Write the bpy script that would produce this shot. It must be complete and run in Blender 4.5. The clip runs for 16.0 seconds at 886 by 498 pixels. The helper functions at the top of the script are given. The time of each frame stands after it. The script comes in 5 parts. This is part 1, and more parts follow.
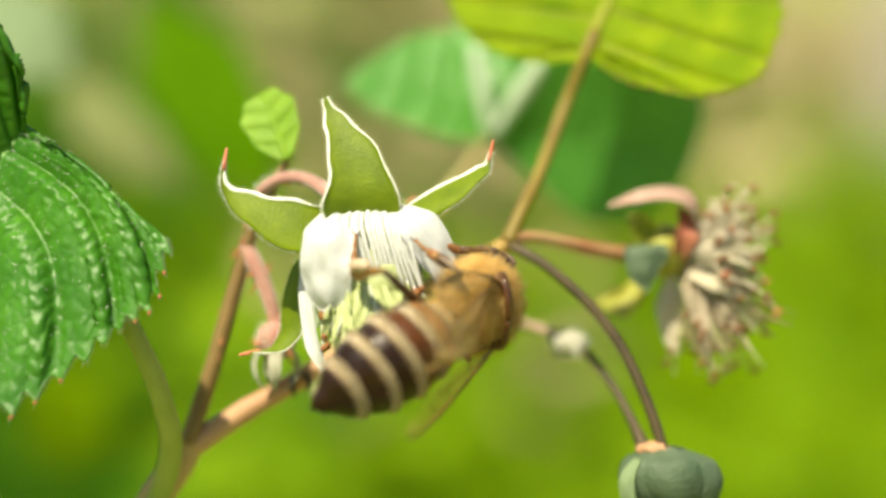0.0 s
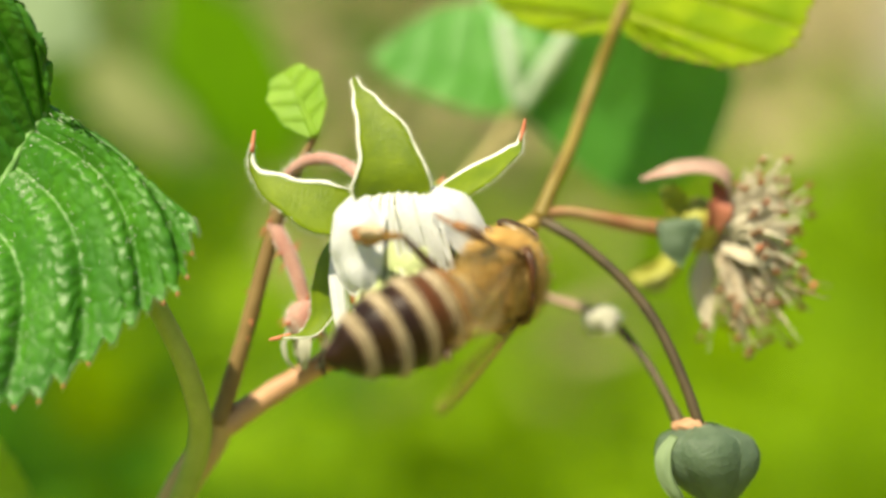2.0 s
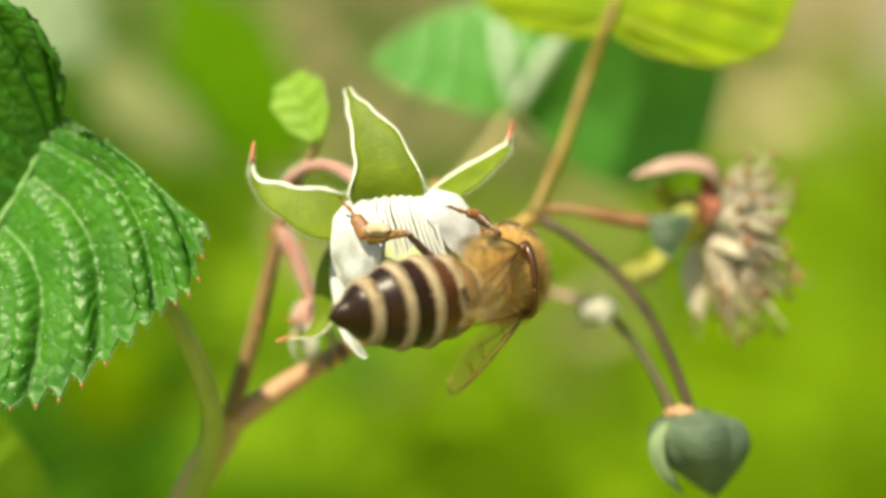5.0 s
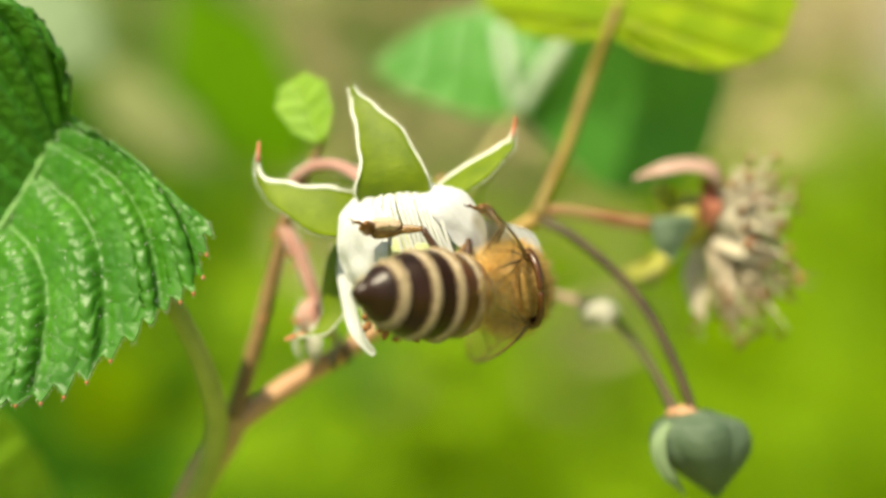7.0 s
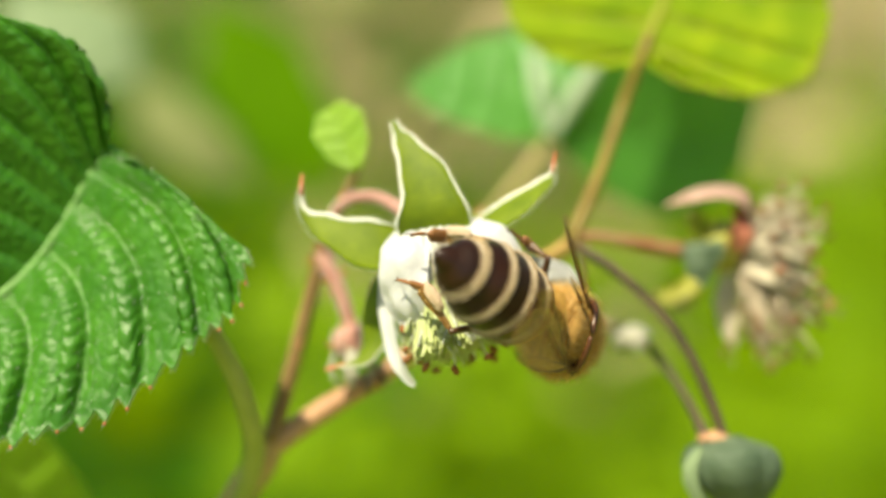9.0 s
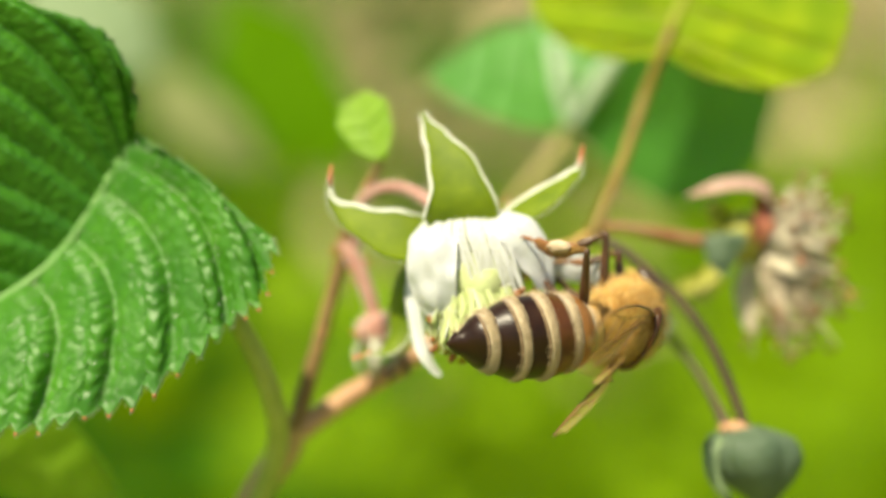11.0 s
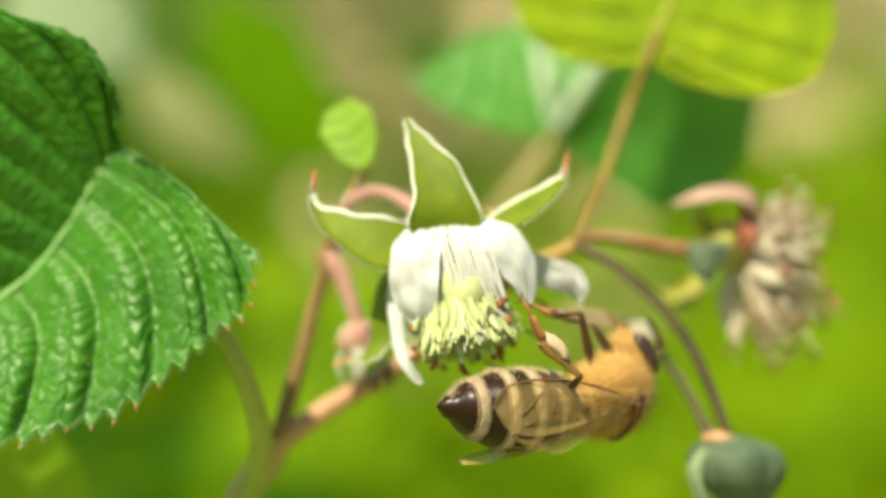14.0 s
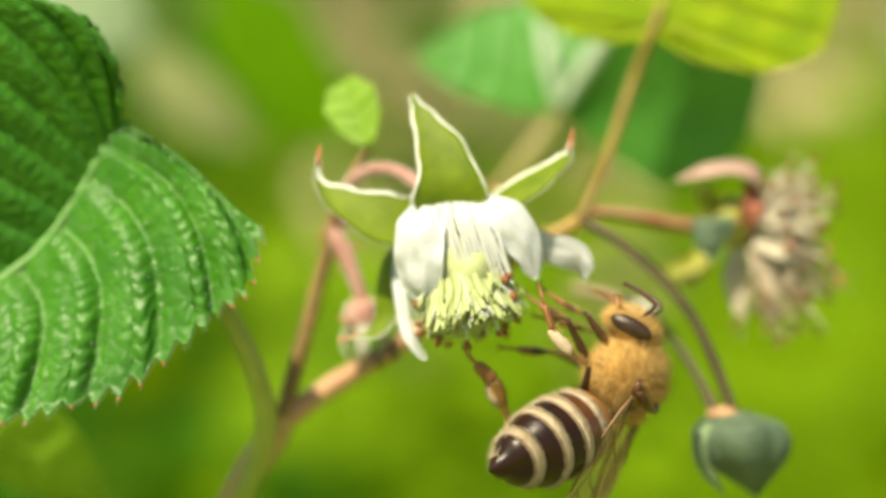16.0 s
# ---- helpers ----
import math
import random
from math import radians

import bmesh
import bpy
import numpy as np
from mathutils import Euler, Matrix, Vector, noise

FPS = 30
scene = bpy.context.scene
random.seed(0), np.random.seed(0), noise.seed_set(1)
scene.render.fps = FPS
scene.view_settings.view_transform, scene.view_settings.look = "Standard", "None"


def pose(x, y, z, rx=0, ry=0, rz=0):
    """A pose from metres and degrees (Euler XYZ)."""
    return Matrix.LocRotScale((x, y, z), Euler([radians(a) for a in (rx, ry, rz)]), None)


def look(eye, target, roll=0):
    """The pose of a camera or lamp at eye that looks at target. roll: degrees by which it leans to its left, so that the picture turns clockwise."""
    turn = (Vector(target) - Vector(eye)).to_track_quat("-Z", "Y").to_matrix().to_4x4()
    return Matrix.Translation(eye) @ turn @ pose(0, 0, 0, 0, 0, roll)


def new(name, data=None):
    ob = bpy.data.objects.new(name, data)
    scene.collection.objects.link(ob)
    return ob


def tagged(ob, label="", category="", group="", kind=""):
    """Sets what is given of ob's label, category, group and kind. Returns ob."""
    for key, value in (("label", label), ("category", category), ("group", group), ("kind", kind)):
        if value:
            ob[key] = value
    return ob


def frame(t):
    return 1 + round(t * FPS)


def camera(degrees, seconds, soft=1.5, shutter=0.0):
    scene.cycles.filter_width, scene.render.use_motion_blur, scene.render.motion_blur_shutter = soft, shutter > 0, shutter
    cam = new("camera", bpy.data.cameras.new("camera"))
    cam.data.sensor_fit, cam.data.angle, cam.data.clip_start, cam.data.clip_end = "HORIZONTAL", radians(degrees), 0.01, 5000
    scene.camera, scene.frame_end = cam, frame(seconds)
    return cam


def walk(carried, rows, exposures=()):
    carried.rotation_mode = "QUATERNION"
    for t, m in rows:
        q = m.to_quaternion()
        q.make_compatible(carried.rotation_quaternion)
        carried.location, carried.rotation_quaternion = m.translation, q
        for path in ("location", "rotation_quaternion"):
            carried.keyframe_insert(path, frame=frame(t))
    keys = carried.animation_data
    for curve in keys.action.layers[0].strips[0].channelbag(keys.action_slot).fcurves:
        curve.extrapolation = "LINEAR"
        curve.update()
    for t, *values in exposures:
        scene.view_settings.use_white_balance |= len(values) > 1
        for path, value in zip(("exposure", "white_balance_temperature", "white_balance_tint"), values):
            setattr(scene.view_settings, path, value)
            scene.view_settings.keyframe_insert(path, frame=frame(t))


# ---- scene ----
cam = camera(25, 16.0, soft=3.0)
cam.data.dof.use_dof = True
cam.data.dof.focus_distance = 0.0939
cam.data.dof.aperture_fstop = 14.0
CAMERA_ROWS = [
    (0.0, pose(0.00122, -0.09371, 0.76466, 81.24, -1.12, -0.61)),
    (0.5, pose(0.00175, -0.09328, 0.76428, 81.19, -1.04, -0.74)),
    (1.0, pose(0.00164, -0.09304, 0.76405, 80.94, -0.76, -0.49)),
    (1.5, pose(0.00037, -0.09260, 0.76452, 80.36, -0.53, -0.39)),
    (2.0, pose(0.00073, -0.09227, 0.76478, 80.36, -0.38, -0.14)),
    (2.5, pose(0.00109, -0.09175, 0.76480, 80.40, -0.25, -0.30)),
    (3.0, pose(0.00050, -0.09184, 0.76594, 80.31, -0.27, -0.41)),
    (3.5, pose(0.00003, -0.09362, 0.76699, 80.40, -0.16, -0.47)),
    (4.0, pose(0.00023, -0.09537, 0.76645, 80.22, 0.18, -0.25)),
    (6.5, pose(0.00202, -0.09665, 0.76578, 79.85, 0.87, -0.20)),
    (7.0, pose(0.00099, -0.09694, 0.76526, 80.49, 0.51, -0.05)),
    (7.5, pose(-0.00003, -0.09711, 0.76680, 79.89, 0.61, 0.05)),
    (8.0, pose(-0.00071, -0.09766, 0.76800, 79.74, 0.55, 0.17)),
    (8.5, pose(0.00052, -0.09779, 0.76709, 80.35, 0.61, 0.49)),
    (11.0, pose(-0.00077, -0.09861, 0.76753, 79.88, 0.21, 0.69)),
    (11.5, pose(-0.00060, -0.09828, 0.76822, 79.60, 0.32, 0.56)),
    (12.0, pose(-0.00164, -0.09852, 0.76899, 79.62, 0.20, 0.38)),
    (12.5, pose(-0.00241, -0.09848, 0.76928, 79.74, 0.16, 0.31)),
    (13.0, pose(-0.00201, -0.09858, 0.76911, 79.76, -0.10, 0.41)),
    (13.5, pose(-0.00051, -0.09828, 0.76844, 79.76, 0.03, 0.50)),
    (14.0, pose(-0.00054, -0.09805, 0.76897, 79.31, 0.07, 0.37)),
    (14.5, pose(-0.00092, -0.09793, 0.76867, 79.26, 0.18, 0.16)),
    (15.0, pose(-0.00096, -0.09808, 0.76857, 79.22, 0.02, 0.49)),
    (15.5, pose(-0.00055, -0.09814, 0.76808, 79.25, 0.06, 0.73)),
    (16.0, pose(-0.00041, -0.09800, 0.76859, 78.84, 0.33, 0.51)),
]
walk(cam, CAMERA_ROWS)

# ---- world, sun, exposure ----
LEAN = radians(10)      # the shot looks ten degrees down
HEIGHT = 0.75           # the blossom hangs at this height over the ground
MM = 0.001
BASE = Matrix.Translation((0, 0, HEIGHT)) @ Matrix.Rotation(-LEAN, 4, "X")

SUN_ELEVATION, SUN_AZIMUTH = radians(60), radians(219)   # azimuth from +y, clockwise seen from above
sky_world = bpy.data.worlds.new("sky")
scene.world = sky_world
sky_world.use_nodes = True
wn = sky_world.node_tree
sky_node = wn.nodes.new("ShaderNodeTexSky")
sky_node.sky_type = "NISHITA"
sky_node.sun_disc = False
sky_node.sun_elevation, sky_node.sun_rotation = SUN_ELEVATION, SUN_AZIMUTH
wn.links.new(sky_node.outputs[0], wn.nodes["Background"].inputs[0])
wn.nodes["Background"].inputs[1].default_value = 0.082
sun_data = bpy.data.lights.new("sun", "SUN")
sun_data.energy, sun_data.angle, sun_data.color = 5.0, radians(0.6), (1.0, 0.94, 0.81)
sun = new("sun", sun_data)
sun_way = Vector((math.sin(SUN_AZIMUTH) * math.cos(SUN_ELEVATION), math.cos(SUN_AZIMUTH) * math.cos(SUN_ELEVATION), math.sin(SUN_ELEVATION)))
sun.matrix_world = look(sun_way * 5, (0, 0, 0))
scene.view_settings.exposure = 0.82
scene.view_settings.use_white_balance = True
scene.view_settings.white_balance_temperature = 7800
scene.view_settings.white_balance_tint = 4


# ---- materials ----
class Nodes:
    """A short way to write node trees."""

    def __init__(self, name):
        self.mat = bpy.data.materials.new(name)
        self.mat.use_nodes = True
        self.tree = self.mat.node_tree
        self.tree.nodes.clear()
        self.out = self.add("ShaderNodeOutputMaterial")

    def add(self, kind, **inputs):
        n = self.tree.nodes.new(kind)
        for key, value in inputs.items():
            self.put(n, key.replace("_", " "), value)
        return n

    def put(self, n, key, value):
        if isinstance(value, bpy.types.NodeSocket):
            self.tree.links.new(value, n.inputs[key])
        else:
            n.inputs[key].default_value = value

    def noise(self, scale, detail=4.0, vec=None, rough=0.55):
        n = self.add("ShaderNodeTexNoise", Scale=scale, Detail=detail, Roughness=rough)
        self.put(n, "Vector", vec if vec else self.coords())
        return n.outputs[0]

    def coords(self):
        return self.add("ShaderNodeTexCoord").outputs["Object"]

    def ramp(self, fac, stops):
        n = self.add("ShaderNodeValToRGB")
        n.color_ramp.elements[0].position, n.color_ramp.elements[0].color = stops[0][0], (*stops[0][1], 1)
        n.color_ramp.elements[1].position, n.color_ramp.elements[1].color = stops[-1][0], (*stops[-1][1], 1)
        for p, c in stops[1:-1]:
            n.color_ramp.elements.new(p).color = (*c, 1)
        self.put(n, "Fac", fac)
        return n.outputs[0]

    def mix(self, fac, a, b, blend="MIX"):
        n = self.tree.nodes.new("ShaderNodeMix")
        n.data_type, n.blend_type = "RGBA", blend
        for i, v in ((0, fac), (6, a), (7, b)):
            if isinstance(v, bpy.types.NodeSocket):
                self.tree.links.new(v, n.inputs[i])
            else:
                n.inputs[i].default_value = v if i == 0 else (*v, 1)
        return n.outputs[2]

    def bump(self, height, strength, distance):
        n = self.add("ShaderNodeBump", Height=height, Strength=strength, Distance=distance)
        return n.outputs[0]

    def finish(self, shader):
        self.tree.links.new(shader, self.out.inputs[0])
        return self.mat


def plain(name, low, high, scale=600, rough=0.6, bump=0.15, size=0.0002, spec=0.4, sub=0.0, sheen=0.0):
    """A surface between two colours, mottled at two scales, with fine relief."""
    k = Nodes(name)
    big, fine = k.noise(scale, 5), k.noise(scale * 7, 3)
    col = k.mix(k.ramp(fine, [(0.3, (0, 0, 0)), (0.7, (0.45,) * 3)]), k.mix(k.ramp(big, [(0.32, (0, 0, 0)), (0.68, (1, 1, 1))]), low, high), tuple(c * 0.75 for c in high))
    b = k.add("ShaderNodeBsdfPrincipled", Base_Color=col, Roughness=rough, Normal=k.bump(fine, bump, size))
    b.inputs["Specular IOR Level"].default_value = spec
    b.inputs["Sheen Weight"].default_value = sheen
    if sub:
        b.inputs["Subsurface Weight"].default_value = sub
        b.inputs["Subsurface Radius"].default_value = (0.001, 0.0008, 0.0004)
    return k.finish(b.outputs[0])


def leafy(name, low, high, glow, through_share=0.35, scale=350, rough=0.42, bump=0.35, size=0.00025, spec=0.5, veined=False):
    """Thin living tissue: gloss above, and light that comes through it."""
    k = Nodes(name)
    big, fine = k.noise(scale, 5), k.noise(scale * 8, 3)
    fac = k.ramp(big, [(0.3, (0, 0, 0)), (0.7, (1, 1, 1))])
    col = k.mix(k.ramp(fine, [(0.35, (0, 0, 0)), (0.7, (0.5,) * 3)]), k.mix(fac, low, high), tuple(c * 0.7 for c in low))
    height = fine
    if veined:      # the fine net of veins, with tissue swelling in its meshes
        cells = k.add("ShaderNodeTexVoronoi", Scale=1150.0, Vector=k.coords())
        cells.feature = "DISTANCE_TO_EDGE"
        net = k.ramp(cells.outputs["Distance"], [(0.0, (0, 0, 0)), (0.35, (0.8,) * 3), (0.7, (1, 1, 1))])
        height = k.mix(0.3, net, fine)
        col = k.mix(k.ramp(cells.outputs["Distance"], [(0.0, (0.35,) * 3), (0.1, (0, 0, 0))]), col, tuple(c * 0.7 for c in low))
        bump, size = 0.3, 0.0003
    nor = k.bump(height, bump, size)
    b = k.add("ShaderNodeBsdfPrincipled", Base_Color=col, Roughness=rough, Normal=nor)
    b.inputs["Specular IOR Level"].default_value = spec
    tr = k.add("ShaderNodeBsdfTranslucent", Color=k.mix(fac, tuple(c * 0.8 for c in glow), glow), Normal=nor)
    m = k.add("ShaderNodeMixShader", Fac=through_share)
    k.tree.links.new(b.outputs[0], m.inputs[1])
    k.tree.links.new(tr.outputs[0], m.inputs[2])
    return k.finish(m.outputs[0])


def hairy(name, dark, mid, light):
    """Hair whose colour changes from one to the next."""
    k = Nodes(name)
    one = k.add("ShaderNodeNewGeometry").outputs["Random Per Island"]
    col = k.ramp(one, [(0.0, dark), (0.5, mid), (1.0, light)])
    b = k.add("ShaderNodeBsdfPrincipled", Base_Color=col, Roughness=0.55)
    b.inputs["Specular IOR Level"].default_value = 0.3
    tr = k.add("ShaderNodeBsdfTranslucent", Color=col)
    m = k.add("ShaderNodeMixShader", Fac=0.35)
    k.tree.links.new(b.outputs[0], m.inputs[1])
    k.tree.links.new(tr.outputs[0], m.inputs[2])
    return k.finish(m.outputs[0])


def membrane():
    k = Nodes("wing_membrane")
    b = k.add("ShaderNodeBsdfPrincipled", Base_Color=(0.55, 0.4, 0.17, 1), Roughness=0.2, Normal=k.bump(k.noise(900, 3), 0.3, 0.0002))
    tp = k.add("ShaderNodeBsdfTransparent", Color=(0.985, 0.96, 0.9, 1))
    m = k.add("ShaderNodeMixShader", Fac=0.19)
    k.tree.links.new(tp.outputs[0], m.inputs[1])
    k.tree.links.new(b.outputs[0], m.inputs[2])
    return k.finish(m.outputs[0])


LEAF_DARK = leafy("leaf_green", (0.036, 0.185, 0.009), (0.088, 0.31, 0.02), (0.14, 0.5, 0.008), 0.4, 300, 0.46, spec=0.6, veined=True)
LEAF_VEIN = leafy("leaf_vein", (0.12, 0.32, 0.06), (0.22, 0.42, 0.13), (0.2, 0.42, 0.08), 0.2, 800, 0.45)
LEAF_BRIGHT = leafy("leaf_yellow_green", (0.15, 0.28, 0.006), (0.36, 0.46, 0.015), (0.46, 0.60, 0.006), 0.5, 450, 0.65, 0.35, 0.00025, 0.15)
LEAF_BRIGHT_VEIN = leafy("leaf_yellow_vein", (0.40, 0.44, 0.04), (0.48, 0.50, 0.06), (0.42, 0.5, 0.05), 0.45, 700, 0.5)
LEAF_YOUNG = leafy("leaf_young", (0.22, 0.42, 0.02), (0.34, 0.55, 0.05), (0.45, 0.68, 0.03), 0.5, 700, 0.5)
LEAF_BACK = leafy("leaf_mid_green", (0.09, 0.34, 0.045), (0.16, 0.46, 0.085), (0.18, 0.58, 0.05), 0.45, 120, 0.45)
LEAF_BACK_VEIN = leafy("leaf_pale_vein", (0.42, 0.55, 0.38), (0.5, 0.62, 0.45), (0.3, 0.5, 0.2), 0.2, 200, 0.55)
SEPAL = leafy("sepal_green", (0.13, 0.21, 0.002), (0.235, 0.32, 0.005), (0.34, 0.48, 0.012), 0.4, 900, 0.55, 0.2)
FUZZ = plain("white_fuzz", (0.62, 0.66, 0.52), (0.8, 0.8, 0.72), 900, 0.9, 0.4, sheen=0.6)
PETAL = leafy("petal_white", (0.72, 0.74, 0.75), (0.76, 0.78, 0.79), (0.84, 0.86, 0.85), 0.4, 900, 0.5, 0.1)
FILAMENT = leafy("filament_white", (0.76, 0.78, 0.75), (0.8, 0.82, 0.8), (0.84, 0.86, 0.78), 0.35, 900, 0.5, 0.1)
STYLE = leafy("style_green", (0.60, 0.68, 0.32), (0.70, 0.76, 0.44), (0.78, 0.85, 0.44), 0.5, 900, 0.5, 0.1)
ANTHER = plain("anther_brown", (0.15, 0.055, 0.015), (0.28, 0.115, 0.035), 2500, 0.7)
RED_TIP = plain("red_tip", (0.45, 0.12, 0.06), (0.55, 0.2, 0.1), 2500, 0.6)
STEM_TAN = plain("stem_tan", (0.38, 0.19, 0.10), (0.50, 0.30, 0.17), 500, 0.55)
STEM_GREEN = plain("stem_green", (0.22, 0.30, 0.035), (0.34, 0.40, 0.08), 500, 0.5)
STEM_BROWN = plain("stem_brown", (0.04, 0.03, 0.014), (0.085, 0.06, 0.026), 600, 0.55)
STEM_ORANGE = plain("stem_orange", (0.14, 0.085, 0.012), (0.21, 0.16, 0.022), 500, 0.55)
STEM_PINK = plain("stem_pink", (0.3, 0.12, 0.095), (0.44, 0.25, 0.2), 900, 0.75, sheen=0.4)
GREY_SEPAL = leafy("grey_green_sepal", (0.09, 0.15, 0.085), (0.18, 0.25, 0.16), (0.3, 0.45, 0.24), 0.4, 500, 0.6)
RED_SEPAL = plain("reddish_sepal", (0.36, 0.06, 0.035), (0.42, 0.16, 0.1), 500, 0.6)
PALE_SEPAL = plain("pale_pink_sepal", (0.31, 0.17, 0.13), (0.43, 0.31, 0.25), 500, 0.7)
DRY = plain("dry_filament", (0.42, 0.33, 0.22), (0.68, 0.58, 0.44), 900, 0.7)
WITHERED = leafy("withered_petal", (0.64, 0.57, 0.42), (0.8, 0.74, 0.58), (0.5, 0.46, 0.3), 0.35, 500, 0.7, 0.3)
MATTED = plain("matted_remains", (0.10, 0.07, 0.035), (0.42, 0.31, 0.21), 700, 0.9)
DRY_TIP = plain("dry_anther", (0.10, 0.05, 0.025), (0.24, 0.12, 0.05), 1500, 0.8)
CUP = plain("yellow_green_cup", (0.22, 0.25, 0.03), (0.34, 0.32, 0.05), 400, 0.6)
CHITIN = plain("dark_chitin", (0.006, 0.0026, 0.001), (0.026, 0.0085, 0.0028), 500, 0.36, 0.1, spec=0.28)
AMBER = plain("amber_chitin", (0.15, 0.06, 0.014), (0.26, 0.115, 0.028), 900, 0.4, 0.1, spec=0.5)
BAND_HAIR = hairy("pale_hair", (0.32, 0.23, 0.12), (0.56, 0.45, 0.29), (0.72, 0.62, 0.44))
FRINGE = plain("brown_hair_fringe", (0.10, 0.06, 0.028), (0.24, 0.16, 0.085), 2200, 0.85, 0.5, sheen=0.3)
BAND = plain("pale_hair_band", (0.36, 0.28, 0.165), (0.54, 0.44, 0.285), 1800, 0.85, 0.5, sheen=0.5)
FUR = hairy("golden_fur", (0.34, 0.165, 0.03), (0.80, 0.5, 0.125), (0.94, 0.78, 0.42))
FUR_SKIN = plain("fur_ground", (0.26, 0.14, 0.035), (0.42, 0.25, 0.07), 1500, 0.85, 0.6)
EYE = plain("compound_eye", (0.02, 0.011, 0.006), (0.05, 0.026, 0.012), 3000, 0.32, 0.15, spec=0.45)
LEG = plain("leg_brown", (0.03, 0.013, 0.005), (0.085, 0.036, 0.013), 900, 0.35, 0.2, spec=0.5)
POLLEN = plain("pollen", (0.46, 0.34, 0.22), (0.62, 0.48, 0.34), 2500, 0.9, 0.6)
TIBIA = plain("tibia_amber", (0.1, 0.045, 0.01), (0.24, 0.125, 0.03), 900, 0.35, 0.25, spec=0.5)
LEG_LIGHT = plain("leg_amber", (0.16, 0.062, 0.018), (0.28, 0.125, 0.04), 900, 0.5, 0.2)
VEIN = plain("wing_vein", (0.10, 0.05, 0.014), (0.18, 0.095, 0.03), 900, 0.45)
DOWNY_SEPAL = plain("downy_sepal", (0.26, 0.26, 0.19), (0.42, 0.41, 0.33), 300, 0.8, sheen=0.3)
PALE_LEAF = leafy("pale_leaf_underside", (0.18, 0.28, 0.13), (0.26, 0.35, 0.19), (0.2, 0.34, 0.14), 0.3, 60, 0.7)
WOOD = plain("weathered_wood", (0.30, 0.27, 0.23), (0.46, 0.42, 0.36), 9, 0.85, 0.5, 0.004)
AMBER_DARK = plain("dark_amber_chitin", (0.03, 0.011, 0.004), (0.11, 0.036, 0.009), 500, 0.32, 0.1, spec=0.45)
LEAF_MID = leafy("leaf_fresh_green", (0.08, 0.22, 0.003), (0.13, 0.30, 0.004), (0.22, 0.46, 0.004), 0.45, 60, 0.8, 0.2, 0.0002, 0.1)
OLIVE_LEAF = leafy("olive_leaf", (0.15, 0.19, 0.06), (0.24, 0.27, 0.12), (0.2, 0.26, 0.08), 0.3, 60, 0.8, 0.2, 0.0002, 0.1)
STEM_NODE = plain("stem_node", (0.26, 0.20, 0.025), (0.36, 0.22, 0.06), 260, 0.6)
STEM_PALE = plain("stem_pale", (0.34, 0.30, 0.10), (0.44, 0.36, 0.17), 300, 0.7)
WING = membrane()
STEM_RED = plain("stem_red_brown", (0.24, 0.08, 0.035), (0.36, 0.24, 0.11), 350, 0.65)
STEM_SIDE = plain("stem_side", (0.15, 0.085, 0.03), (0.24, 0.16, 0.06), 500, 0.6)
STEM_LOW = plain("stem_low", (0.32, 0.25, 0.075), (0.5, 0.33, 0.15), 220, 0.6)


# ---- shaping ----
def hung(name, x=0, d=0, y=0, label="", category="", group="", kind=""):
    """An Empty at a place given in millimetres: to the right, away, up, on the leaning axes of the shot."""
    ob = new(name)
    ob.empty_display_size = 0.002
    ob.matrix_world = BASE @ Matrix.Translation((x * MM, d * MM, y * MM))
    return tagged(ob, label, category, group, kind)


def part(name, bm, material, parent, label=""):
    me = bpy.data.meshes.new(name)
    bm.to_mesh(me)
    bm.free()
    me.shade_smooth()
    me.materials.append(material)
    ob = new(name, me)
    ob.parent = parent
    if label:
        ob["label"] = label
    return ob


def raw(name, verts, faces, material, parent, label=""):
    me = bpy.data.meshes.new(name)
    me.from_pydata([tuple(c * MM for c in v) for v in verts], [], faces)
    me.update()
    me.shade_smooth()
    me.materials.append(material)
    ob = new(name, me)
    ob.parent = parent
    if label:
        ob["label"] = label
    return ob


def curve_at(points, s):
    """A smooth curve through the points, at s from 0 to 1."""
    n = len(points) - 1
    x = min(max(s, 0.0), 1.0) * n
    i = min(int(x), n - 1)
    f = x - i
    p = [Vector(points[min(max(j, 0), n)]) for j in (i - 1, i, i + 1, i + 2)]
    return 0.5 * ((2 * p[1]) + (p[2] - p[0]) * f + (2 * p[0] - 5 * p[1] + 4 * p[2] - p[3]) * f * f + (3 * p[1] - p[0] - 3 * p[2] + p[3]) * f ** 3)


def profile(stops, s):
    for (a, u), (b, v) in zip(stops, stops[1:]):
        if s <= b:
            f = (s - a) / max(b - a, 1e-6)
            f = f * f * (3 - 2 * f)
            return u + (v - u) * f
    return stops[-1][1]


